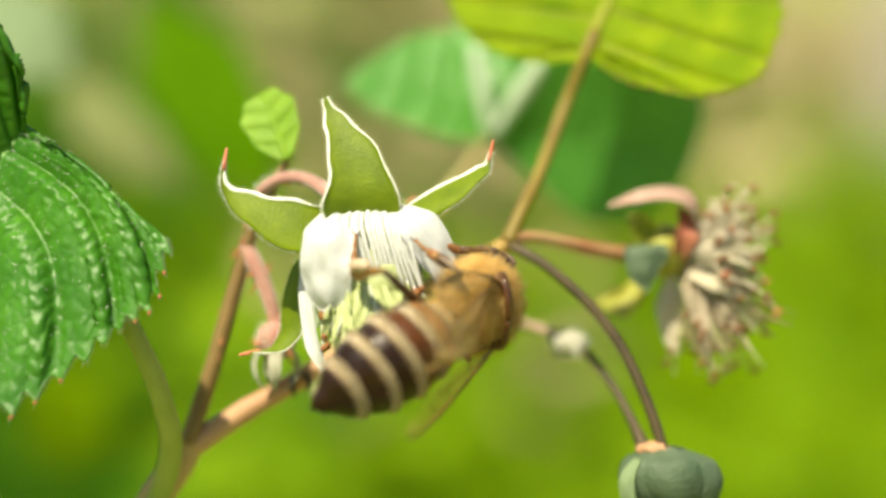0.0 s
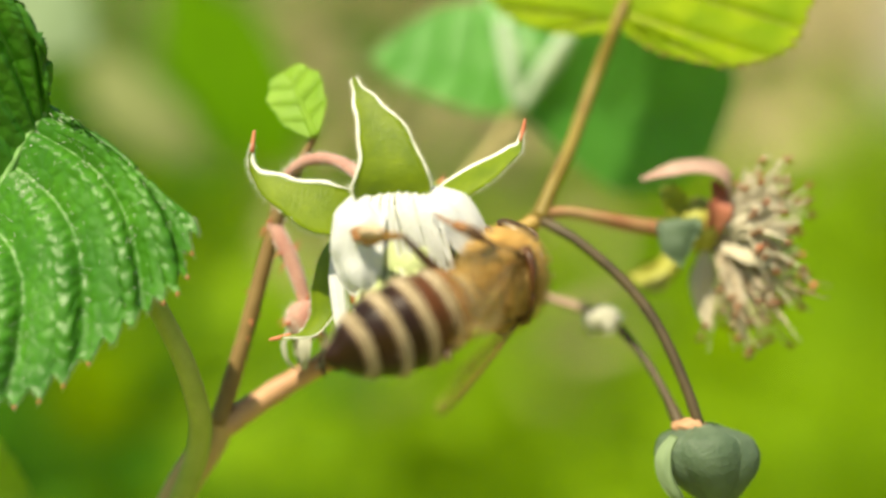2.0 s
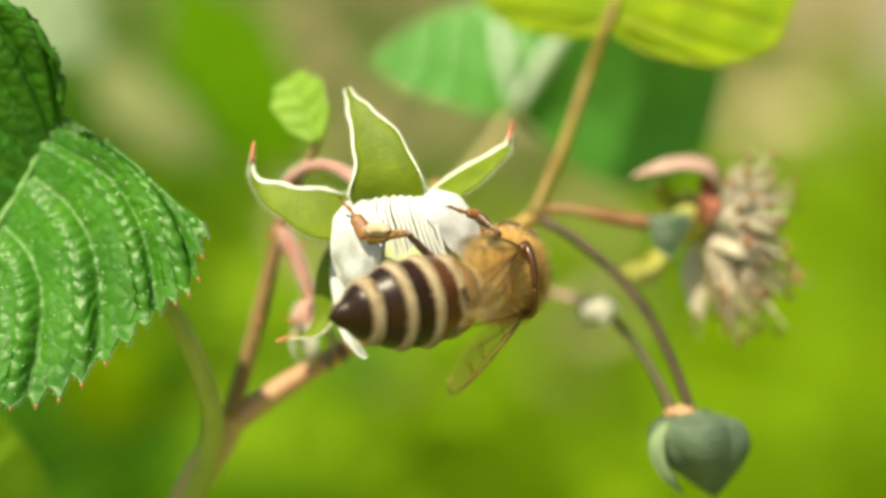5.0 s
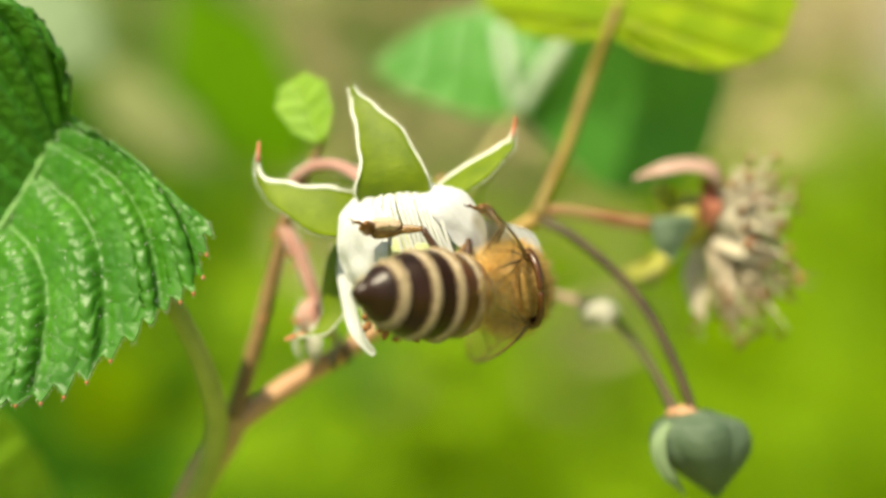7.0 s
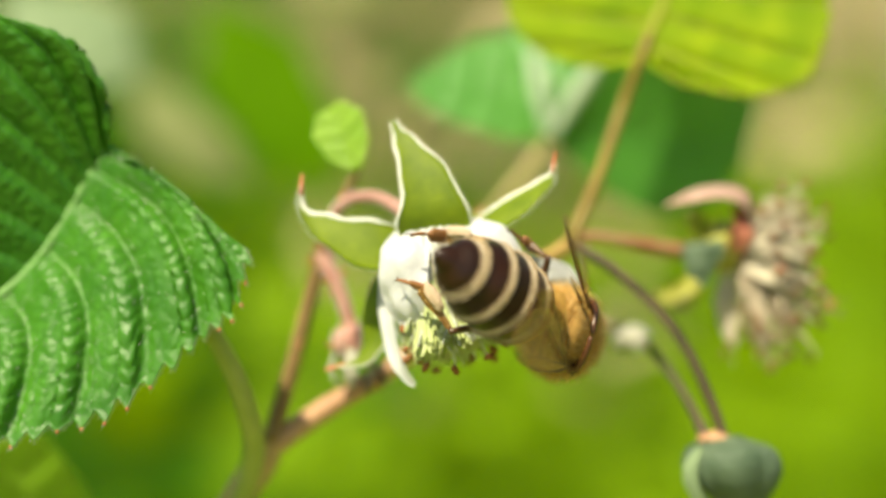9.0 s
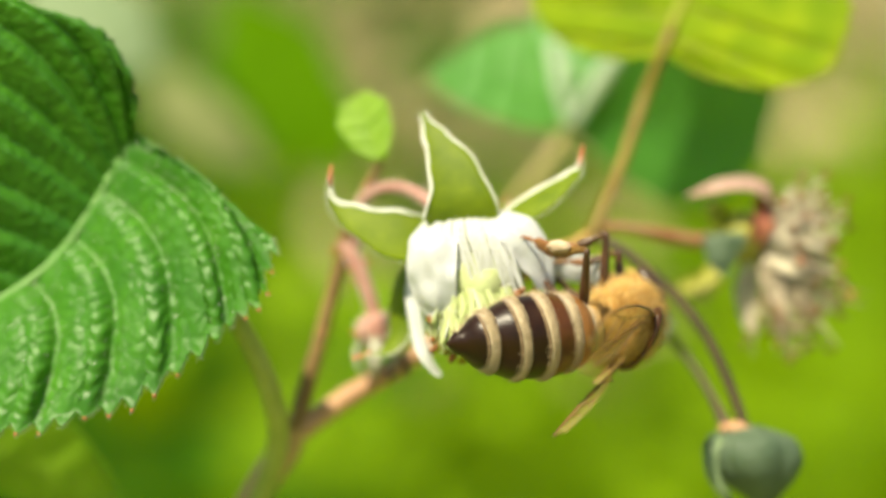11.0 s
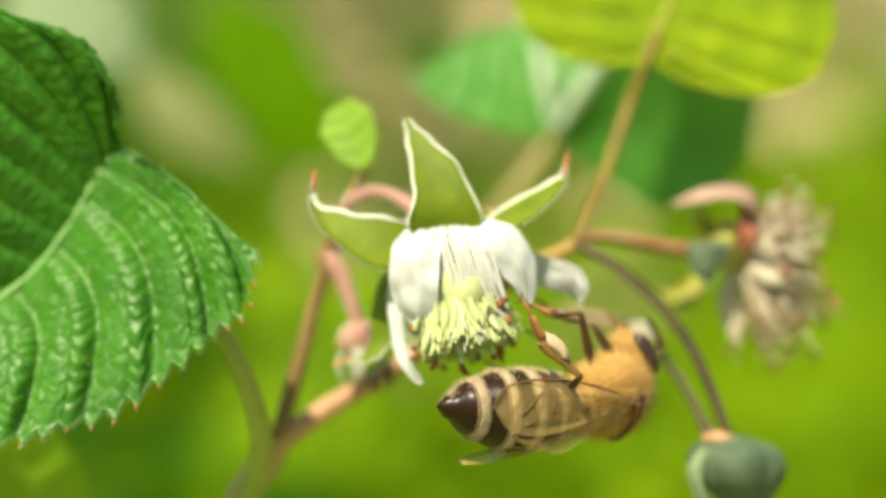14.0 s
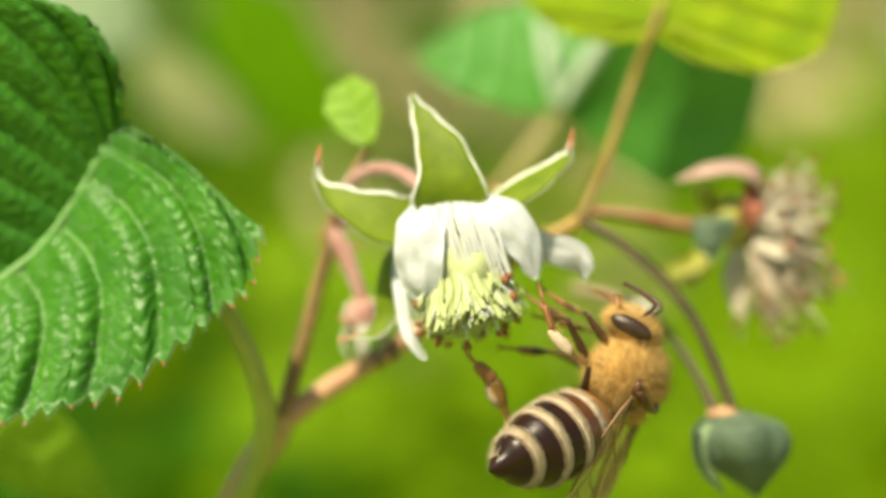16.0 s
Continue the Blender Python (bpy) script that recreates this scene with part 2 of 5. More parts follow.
def tube_data(points, radius, steps=16, sides=8, lumps=0.0, verts=None, faces=None):
    """A rounded, tapered tube along a curve, radius a number or stops over its length."""
    verts = [] if verts is None else verts
    faces = [] if faces is None else faces
    first = len(verts)
    side = None
    for i in range(steps + 1):
        s = i / steps
        p, q = curve_at(points, s), curve_at(points, min(s + 0.01, 1)) - curve_at(points, max(s - 0.01, 0))
        t = q.normalized() if q.length > 1e-9 else Vector((0, 0, 1))
        if side is None:
            side = t.orthogonal().normalized()
        side = (side - t * side.dot(t)).normalized()
        other = t.cross(side)
        r = radius if isinstance(radius, (int, float)) else profile(radius, s)
        if lumps:
            r *= 1 + lumps * noise.noise(p * 1.3)
        for k in range(sides):
            a = 2 * math.pi * k / sides
            verts.append(p + (side * math.cos(a) + other * math.sin(a)) * r)
    for i in range(steps):
        for k in range(sides):
            a, b = first + i * sides + k, first + i * sides + (k + 1) % sides
            faces.append((a, b, b + sides, a + sides))
    faces.append(tuple(range(first + sides - 1, first - 1, -1)))
    faces.append(tuple(range(first + steps * sides, first + (steps + 1) * sides)))
    return verts, faces


def tube(name, points, radius, material, parent, label="", steps=16, sides=8, lumps=0.0):
    v, f = tube_data(points, radius, steps, sides, lumps)
    return raw(name, v, f, material, parent, label)


def blob(name, centre, radii, material, parent, label="", turn=None, lumps=0.0, size=2.0, detail=3):
    bm = bmesh.new()
    bmesh.ops.create_icosphere(bm, subdivisions=detail, radius=1)
    m = turn or Matrix.Identity(3)
    for v in bm.verts:
        c = v.co.copy()
        r = 1 + (lumps * noise.noise(c * size) if lumps else 0)
        v.co = (Vector(centre) + m @ Vector([c[i] * radii[i] * r for i in range(3)])) * MM
    return part(name, bm, material, parent, label)


def blade_data(spine, half, side, cup=0.0, steps=18, across=8, thick=0.12, ruffle=0.0):
    """A thin closed sheet along a spine: half its width over its length, bent up at the sides by cup."""
    top, verts, faces = [], [], []
    for i in range(steps + 1):
        s = i / steps
        p = curve_at(spine, s)
        t = (curve_at(spine, min(s + 0.02, 1)) - curve_at(spine, max(s - 0.02, 0))).normalized()
        sv = Vector(side(s) if callable(side) else side)
        sv = (sv - t * sv.dot(t)).normalized()
        n = sv.cross(t).normalized()
        w = max(profile(half, s), 0.02)
        for k in range(across + 1):
            u = -1 + 2 * k / across
            bend = cup * w * u * u + (ruffle * w * noise.noise(Vector((s * 4, u * 2, spine[0][0]))) if ruffle else 0)
            top.append((p + sv * (w * u) + n * bend, n))
    verts = [p + n * thick / 2 for p, n in top] + [p - n * thick / 2 for p, n in top]
    c, half_count = across + 1, len(top)
    for i in range(steps):
        for k in range(across):
            a = i * c + k
            faces.append((a, a + 1, a + 1 + c, a + c))
            b = a + half_count
            faces.append((b, b + c, b + 1 + c, b + 1))
    ring = [i * c for i in range(steps + 1)] + [steps * c + k for k in range(1, c)] + [i * c + across for i in range(steps - 1, -1, -1)] + [k for k in range(across - 1, 0, -1)]
    for a, b in zip(ring, ring[1:] + ring[:1]):
        faces.append((b, a, a + half_count, b + half_count))
    return verts, faces, top, c


def hairs(name, roots, length, width, material, parent, label="", droop=0.2, lean=None, seed=1):
    """Short tapering hairs, each a thin three-sided spike, from (place, normal) pairs."""
    rnd = random.Random(seed)
    verts, faces = [], []
    for p, n in roots:
        d = (n + Vector((rnd.gauss(0, droop), rnd.gauss(0, droop), rnd.gauss(0, droop))) + (lean or Vector())).normalized()
        a = d.orthogonal().normalized()
        b = d.cross(a)
        ln = length * rnd.uniform(0.55, 1.15)
        i = len(verts)
        for k in range(3):
            verts.append(p + (a * math.cos(k * 2.094) + b * math.sin(k * 2.094)) * width)
        verts.append(p + d * ln)
        faces += [(i, i + 1, i + 3), (i + 1, i + 2, i + 3), (i + 2, i, i + 3)]
    ob = raw(name, verts, faces, material, parent, label)
    ob["kind"] = "stuff"
    return ob


# ---- ground and far plants ----
def ground_material():
    k = Nodes("meadow_ground")
    vec = k.add("ShaderNodeTexCoord").outputs["Object"]
    big, mid, fine = k.noise(0.9, 3, vec), k.noise(6, 4, vec), k.noise(60, 4, vec)
    soil = k.mix(mid, (0.20, 0.15, 0.08), (0.34, 0.27, 0.15))
    grass = k.mix(mid, (0.10, 0.18, 0.006), (0.2, 0.3, 0.01))
    col = k.mix(k.ramp(big, [(0.46, (0, 0, 0)), (0.6, (1, 1, 1))]), grass, soil)
    b = k.add("ShaderNodeBsdfPrincipled", Base_Color=col, Roughness=0.95, Normal=k.bump(fine, 0.6, 0.02))
    return k.finish(b.outputs[0])


def make_ground():
    bm = bmesh.new()
    rings = [0.0, 0.5, 1, 2, 4, 8, 16, 40, 120, 500, 2000]
    last = None
    for r in rings:
        ring = []
        for k in range(48 if r else 1):
            a = 2 * math.pi * k / 48
            x, y = r * math.cos(a), r * math.sin(a)
            ring.append(bm.verts.new((x, y, 0.03 * noise.noise(Vector((x, y, 0)) * 0.8) * min(r, 4) / 2)))
        if last and len(last) == 1:
            for k in range(48):
                bm.faces.new((last[0], ring[k], ring[(k + 1) % 48]))
        elif last:
            for k in range(48):
                bm.faces.new((last[k], ring[k], ring[(k + 1) % 48], last[(k + 1) % 48]))
        last = ring
    ob = part("ground", bm, ground_material(), None, "sunlit meadow ground of grass and bare brown soil")
    tagged(ob, category="ground", kind="structure")


# the second, deep green also holds the shade among the plants as colour
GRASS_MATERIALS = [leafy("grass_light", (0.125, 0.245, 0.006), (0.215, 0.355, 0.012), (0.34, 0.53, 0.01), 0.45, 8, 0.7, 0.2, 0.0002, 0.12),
                   leafy("grass_deep_shade", (0.018, 0.085, 0.002), (0.045, 0.16, 0.004), (0.07, 0.2, 0.003), 0.35, 8, 0.7, 0.2, 0.0002, 0.12),
                   plain("grass_dry", (0.34, 0.27, 0.13), (0.48, 0.4, 0.22), 8, 0.8)]


def make_grass(name, count, material, xs, ys, tall, wide, label, seed, patchy=0.0, scale=1.5):
    rnd = random.Random(seed)
    verts, faces = [], []
    while len(faces) < count * 3:
        x, y = rnd.uniform(*xs), rnd.uniform(*ys)
        if patchy and noise.noise(Vector((x * scale, y * scale, seed * 3.7))) < patchy:
            continue
        h, w, a = rnd.uniform(*tall), rnd.uniform(*wide), rnd.uniform(0, 6.28)
        lean, b = rnd.uniform(0.05, 0.55) * h, rnd.uniform(0, 6.28)
        i = len(verts)
        sx, sy = math.cos(a) * w, math.sin(a) * w
        for s, k in ((0, 0.6), (0.45, 1.0), (0.8, 0.6)):
            cx, cy, cz = x + math.cos(b) * lean * s * s, y + math.sin(b) * lean * s * s, h * (s - 0.18 * s * s)
            verts += [(cx - sx * k, cy - sy * k, cz), (cx + sx * k, cy + sy * k, cz)]
        verts.append((x + math.cos(b) * lean, y + math.sin(b) * lean, h * 0.85))
        faces += [(i, i + 1, i + 3, i + 2), (i + 2, i + 3, i + 5, i + 4), (i + 4, i + 5, i + 6)]
    me = bpy.data.meshes.new(name)
    me.from_pydata(verts, [], faces)
    me.materials.append(material)
    return tagged(new(name, me), label, "grass", kind="stuff")


make_ground()
make_grass("meadow_grass", 16000, GRASS_MATERIALS[0], (-2.2, 2.6), (0.9, 7), (0.15, 0.5), (0.005, 0.014), "sunlit light green meadow grass out of focus", 5, -0.2)
make_grass("deep_grass", 4000, GRASS_MATERIALS[1], (-2.5, 1.0), (0.9, 6), (0.15, 0.45), (0.006, 0.016), "darker green grass tufts in the meadow", 9, 0.1)
make_grass("dry_grass", 7000, GRASS_MATERIALS[2], (-2, 5), (4, 13), (0.3, 0.75), (0.006, 0.014), "dry straw-coloured grass stalks far off", 13, -0.1, 0.5)


def shrub(name, count, material, box, size, label, seed, clump=None):
    """Loose broad leaves of low plants behind the cane: (x, y, z) ranges in metres."""
    rnd = random.Random(seed)
    verts, faces = [], []
    for _ in range(count):
        c = Vector([rnd.uniform(*r) for r in box])
        for _ in range(12 if clump else 0):     # leaves gather in clumps
            if noise.noise(c * 16) * clump > 0.12:
                break
            c = Vector([rnd.uniform(*r) for r in box])
        d = Vector((rnd.gauss(0, 1), rnd.gauss(0, 1), rnd.gauss(0.2, 0.6))).normalized()
        side = d.cross(Vector((rnd.gauss(0, 0.4), rnd.gauss(0, 0.4), 1))).normalized()
        n = side.cross(d)
        ln = rnd.uniform(*size)
        i = len(verts)
        for s, w, h in ((0, 0.02, 0), (0.25, 0.24, 0.05), (0.55, 0.27, 0.06), (0.82, 0.14, 0.0), (1, 0.01, -0.1)):
            m = c + d * ln * s + n * ln * h
            verts += [m - side * ln * w + n * ln * w * 0.3, m, m + side * ln * w + n * ln * w * 0.3]
        for k in range(4):
            a = i + 3 * k
            faces += [(a, a + 1, a + 4, a + 3), (a + 1, a + 2, a + 5, a + 4)]
    me = bpy.data.meshes.new(name)
    me.from_pydata(verts, [], faces)
    me.shade_smooth()
    me.materials.append(material)
    return tagged(new(name, me), label, "plants", kind="stuff")


# dark areas behind the cane: shade put into the leaf colour
shrub("shade_plants", 320, GRASS_MATERIALS[1], ((-0.22, -0.1), (0.3, 0.8), (0.45, 0.76)), (0.02, 0.05), "low plants behind the cane, their green darkened for shade", 3, 1)
shrub("sunlit_plants", 820, GRASS_MATERIALS[0], ((-0.13, 0.3), (0.3, 1.0), (0.4, 0.675)), (0.02, 0.06), "sunlit yellow-green low plants behind the cane", 4)
shrub("shade_leaves", 420, GRASS_MATERIALS[1], ((-0.15, 0.01), (0.35, 0.8), (0.67, 0.79)), (0.01, 0.022), "leaves high behind the cane, their green darkened for shade", 8)
shrub("dappled_plants", 40, GRASS_MATERIALS[1], ((-0.16, -0.02), (0.22, 0.5), (0.45, 0.67)), (0.02, 0.045), "scattered leaves among sunlit plants, coloured darker for dappled shade", 6, 1)
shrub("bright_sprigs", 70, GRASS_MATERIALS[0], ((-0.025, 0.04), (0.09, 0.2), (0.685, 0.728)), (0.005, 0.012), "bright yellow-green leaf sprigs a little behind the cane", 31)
shrub("shade_tone_sprigs", 60, GRASS_MATERIALS[1], ((-0.07, -0.018), (0.1, 0.2), (0.685, 0.733)), (0.006, 0.013), "leaf sprigs a little behind the cane, deep green standing in for shade", 32)
shrub("dry_sprigs", 16, GRASS_MATERIALS[2], ((0.035, 0.085), (0.2, 0.34), (0.72, 0.78)), (0.007, 0.015), "pale dry leaf sprigs high behind the cane", 41)
shrub("shade_sprigs", 16, GRASS_MATERIALS[1], ((-0.055, -0.026), (0.06, 0.11), (0.7, 0.728)), (0.005, 0.01), "leaf sprigs low beside the cane, deep green standing in for shade", 43)
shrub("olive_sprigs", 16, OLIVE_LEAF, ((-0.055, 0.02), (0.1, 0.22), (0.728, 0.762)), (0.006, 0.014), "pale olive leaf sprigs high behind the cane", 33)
shrub("shade_sprigs", 16, GRASS_MATERIALS[1], ((-0.05, 0.01), (0.1, 0.22), (0.732, 0.764)), (0.006, 0.013), "leaf sprigs high behind the cane, deep green standing in for shade", 37)
shrub("dry_plants", 340, GRASS_MATERIALS[2], ((-0.05, 0.05), (0.4, 0.8), (0.62, 0.78)), (0.012, 0.03), "dry straw-coloured leaves behind the blossom", 21)


def fence_post():
    post = tagged(new("fence_post"), "weathered grey wooden post far behind", "post")
    post.location = (1.02, 4.0, 0)
    v, f = tube_data([(0, 0, -100), (4, 0, 400), (0, 0, 1300)], [(0, 85), (1, 75)], 10, 10, 0.1)
    raw("shaft", v, f, WOOD, post)
    v, f = tube_data([(0, 0, 1298), (0, 0, 1330)], [(0, 76), (1, 40)], 4, 10)
    raw("cap", v, f, WOOD, post)


fence_post()


# ---- leaves ----
def patch(edge_a, edge_b, bow, count, seed, teeth=0.0, quilt=0.25, across=44, along=72, rise=0.0, fine=1.0):
    """A half blade between the midrib (edge_a) and the margin (edge_b); side veins run across it, tissue swells between them."""
    rows = []
    for i in range(along + 1):
        s = i / along
        a, b = curve_at(edge_a, s), curve_at(edge_b, s)
        out = (b - a).normalized()
        saw = ((s * count * 3.0) % 1.0)
        b = b + out * teeth * (saw if saw < 0.8 else (1 - saw) * 4) * (0.7 + 0.6 * noise.noise(Vector((s * 9, seed, 0))))
        row = []
        for k in range(across + 1):
            v = k / across
            p = a.lerp(b, v) + Vector(bow) * math.sin(math.pi * v) * min(1.0, s * 6.0) + Vector((0, -rise * math.sin(math.pi * min(v * 1.05, 1)), 0))
            row.append(p)
        rows.append(row)
    out_rows = []
    for i in range(along + 1):
        row = []
        for k in range(across + 1):
            p = rows[i][k]
            du = rows[min(i + 1, along)][k] - rows[max(i - 1, 0)][k]
            dv = rows[i][min(k + 1, across)] - rows[i][max(k - 1, 0)]
            n = du.cross(dv)
            n = n.normalized() if n.length > 1e-9 else Vector((0, -1, 0))
            if n.y > 0:
                n = -n
            s, v = i / along, k / across
            # swelling between side veins, crossed by finer veins
            f = s * count - int(s * count)      # steep beside one vein, falling gently to the next
            vein = math.sin(math.pi / 2 * f / 0.3) if f < 0.3 else 1 - ((f - 0.3) / 0.7) ** 1.7
            strip = int(s * count)
            cross = abs(math.sin(math.pi * (v * 15 + 0.37 * strip + 0.7 * (s * count - strip) + 1.1 * noise.noise(p * 0.5 + Vector((seed, 3, strip))))))
            lump = noise.noise(p * 1.6 + Vector((seed, 0, 0)))
            h = quilt * (vein + fine * (0.27 * (cross ** 0.6) * min(vein * 2.5, 1) * (1.6 if f < 0.4 else 0.6) + 0.2 * lump + 0.08 * noise.noise(p * 3.7)))
            h = quilt * 0.6 + (h - quilt * 0.6) * min(1.0, 0.15 + 0.7 * s * count)      # flatter towards the outer edge
            row.append((p + n * (h - quilt * 0.6) * min(1, 3 * min(v + 0.1, 1.15 - v)), n))
        out_rows.append(row)
    return out_rows


def sheet(rows, thick, verts, faces):
    """Adds a closed thin sheet made from rows of (place, normal)."""
    first, h, c = len(verts), len(rows), len(rows[0])
    verts += [p + n * thick / 2 for r in rows for p, n in r]
    verts += [p - n * thick / 2 for r in rows for p, n in r]
    back = h * c
    for i in range(h - 1):
        for k in range(c - 1):
            a = first + i * c + k
            faces.append((a, a + 1, a + 1 + c, a + c))
            faces.append((a + back, a + back + c, a + back + 1 + c, a + back + 1))
    ring = [i * c for i in range(h)] + [(h - 1) * c + k for k in range(1, c)] + [i * c + c - 1 for i in range(h - 2, -1, -1)] + list(range(c - 2, 0, -1))
    for a, b in zip(ring, ring[1:] + ring[:1]):
        faces.append((first + b, first + a, first + a + back, first + b + back))


def vein_tubes(rows, count, radius, material, parent, lift=0.04, label=""):
    """The side veins of a half blade as fine raised cords, one mesh each."""
    along, across = len(rows) - 1, len(rows[0]) - 1
    for j in range(count + 1):
        i = round(j / count * along)
        if i == 0 or i == along:
            continue
        pts = [rows[i][k][0] + rows[i][k][1] * lift for k in range(0, across + 1, 10)]
        tube("side_vein", pts, [(0, radius), (1, radius * 0.4)], material, parent, label, steps=14, sides=5)


def big_leaf():
    """The large leaf beside the blossom, folded along its midrib."""
    leaf = hung("raspberry_leaf", -18, 1.5, 0, "large dark green quilted raspberry leaf with toothed edge", "leaf")
    o = Vector((-18, 1.5, 0))
    rel = lambda pts: [Vector(p) - o for p in pts]
    midrib = rel([(-17.6, 1.0, 5.9), (-17.9, 1.0, 5.2), (-18.6, 0.9, 4.2), (-19.9, 0.7, 1.8), (-22.0, 0.3, -1.0), (-25.5, 0, -3.2), (-31, 0, -5)])
    lower = rel([(-10.4, -2.0, 0.5), (-11.4, -2.4, -2.2), (-13.4, -2.8, -4.2), (-17.0, -3.2, -6.9), (-20.8, -3.4, -8.2), (-24.8, -3.2, -8.6), (-31, -3, -9)])
    inner = rel([(-17.6, 1.0, 5.9), (-17.85, 1.0, 5.2), (-18.4, 0.9, 4.4), (-19.3, 0.8, 2.9), (-20.8, 0.5, 0.6), (-23.2, 0.2, -1.8), (-28, 0, -4.2)])
    upper = rel([(-17.5, 0.8, 6.3), (-19.9, -1.6, 10.5), (-27, -3.4, 12.8), (-34, -4.0, 9.5), (-38, -4.0, 4), (-42, -3.4, -2), (-46, -2.4, -8)])
    low_rows = patch(midrib, lower, (1.3, 0, 1.2), 7, 2, teeth=1.3, quilt=0.62, rise=0.5, fine=0.62, along=150, across=70)
    up_rows = patch(inner, upper, (0.9, -0.2, 1.7), 11, 7, teeth=0.0, quilt=0.5, rise=0.7, fine=0.35, along=132, across=90)
    v, f = [], []
    sheet(low_rows, 0.16, v, f)
    raw("lower_blade", v, f, LEAF_DARK, leaf, "sunlit glossy half of the blade")
    v, f = [], []
    sheet(up_rows, 0.16, v, f)
    raw("upper_blade", v, f, LEAF_DARK, leaf, "shaded half of the blade curling over")
    tube("midrib", [m + Vector((0, -0.05, 0)) for m in midrib], [(0, 0.14), (1, 0.3)], LEAF_VEIN, leaf, steps=30)
    vein_tubes(low_rows, 7, 0.075, LEAF_VEIN, leaf, 0.03)
    vein_tubes(up_rows, 11, 0.04, LEAF_VEIN, leaf, 0.02)
    tube("petiole", rel([(-14.1, -0.6, 0.6), (-13.4, 0.0, -1.2), (-12.5, 0.6, -3.4), (-11.3, 1.4, -6.0), (-10.7, 2.4, -8.2), (-10.6, 3.4, -9.6), (-11.0, 4.4, -11.4), (-12.1, 5.2, -14.0)]), [(0, 0.46), (1, 0.6)], STEM_GREEN, leaf, "green leaf stalk", steps=20)
    rnd = random.Random(4)
    bristles = []
    for _ in range(800):
        r = low_rows[rnd.randrange(len(low_rows))] if rnd.random() < 0.45 else low_rows[min(len(low_rows) - 1, max(0, round(rnd.randrange(1, 7) / 7 * 150 + rnd.gauss(0, 2.2))))]
        p, n = r[rnd.randrange(len(r))]
        bristles.append((p + n * 0.05, n))
    hairs("leaf_bristles", bristles, 0.3, 0.016, FUZZ, leaf, droop=0.7, seed=44)
    tips = [(r[-1][0], (r[-1][0] - r[-3][0]).normalized()) for r in low_rows for _ in range(3)]
    hairs("edge_hairs", tips, 0.35, 0.012, FUZZ, leaf, seed=3)
    tooth = [r[-1] for i, r in enumerate(low_rows) if 0.74 < (i / 150 * 21) % 1.0 < 0.84]
    for p, n in tooth:
        blob("tooth_tip", p, (0.1, 0.1, 0.13), RED_TIP, leaf, detail=1)


def broad_leaf(name, place, spine, half, side, cup, main, vein, label, veins=6, quilt=0.12, teeth=0.25, thick=0.12, sweep=0.35):
    """A toothed leaf about a spine: two swollen halves, a midrib and side veins."""
    leaf = hung(name, *place, label, "leaf", "leaves far behind" if "far out of focus" in label else "")
    o = Vector(place)
    sp = [Vector(p) - o for p in spine]
    sv = Vector(side)
    for sign in (-1, 1):
        a_pts, b_pts = [], []
        for i in range(9):
            s = i / 8
            p = curve_at(sp, s)
            t = (curve_at(sp, min(s + 0.02, 1)) - curve_at(sp, max(s - 0.02, 0))).normalized()
            x = (sv - t * sv.dot(t)).normalized()
            n = x.cross(t)
            w = profile(half, s)
            a_pts.append(p)
            b_pts.append(p + x * w * sign + n * cup * w + t * w * sweep)
        rows = patch(a_pts, b_pts, (0, 0, 0), veins, 3 + sign, teeth=teeth, quilt=quilt, across=26, along=54)
        v, f = [], []
        sheet(rows, thick, v, f)
        raw("half_blade", v, f, main, leaf)
        vein_tubes(rows, veins, 0.1 * thick / 0.12, vein, leaf)
    tube("midrib", sp, [(0, 0.22), (1, 0.06)], vein, leaf, steps=24)
    return leaf


big_leaf()



def shaped_leaf(leaf, place, rib, margin, main, vein, veins, quilt, teeth, seed, vein_r=0.1, thick=0.12, across=26, along=60, label="", tip=None):
    """One half of a leaf between its rib and its margin, with raised side veins and, where wished, coloured tooth tips."""
    o = Vector(place)
    rows = patch([Vector(q) - o for q in rib], [Vector(q) - o for q in margin], (0, 0, 0), veins, seed, teeth=teeth, quilt=quilt, across=across, along=along)
    v, f = [], []
    sheet(rows, thick, v, f)
    raw("half_blade", v, f, main, leaf, label)
    if vein_r:
        vein_tubes(rows, veins, vein_r, vein, leaf)
    if tip:
        for i in range(6, along, 3):
            blob("tooth_tip", rows[i][-1][0], (0.12, 0.12, 0.12), tip, leaf, detail=1)


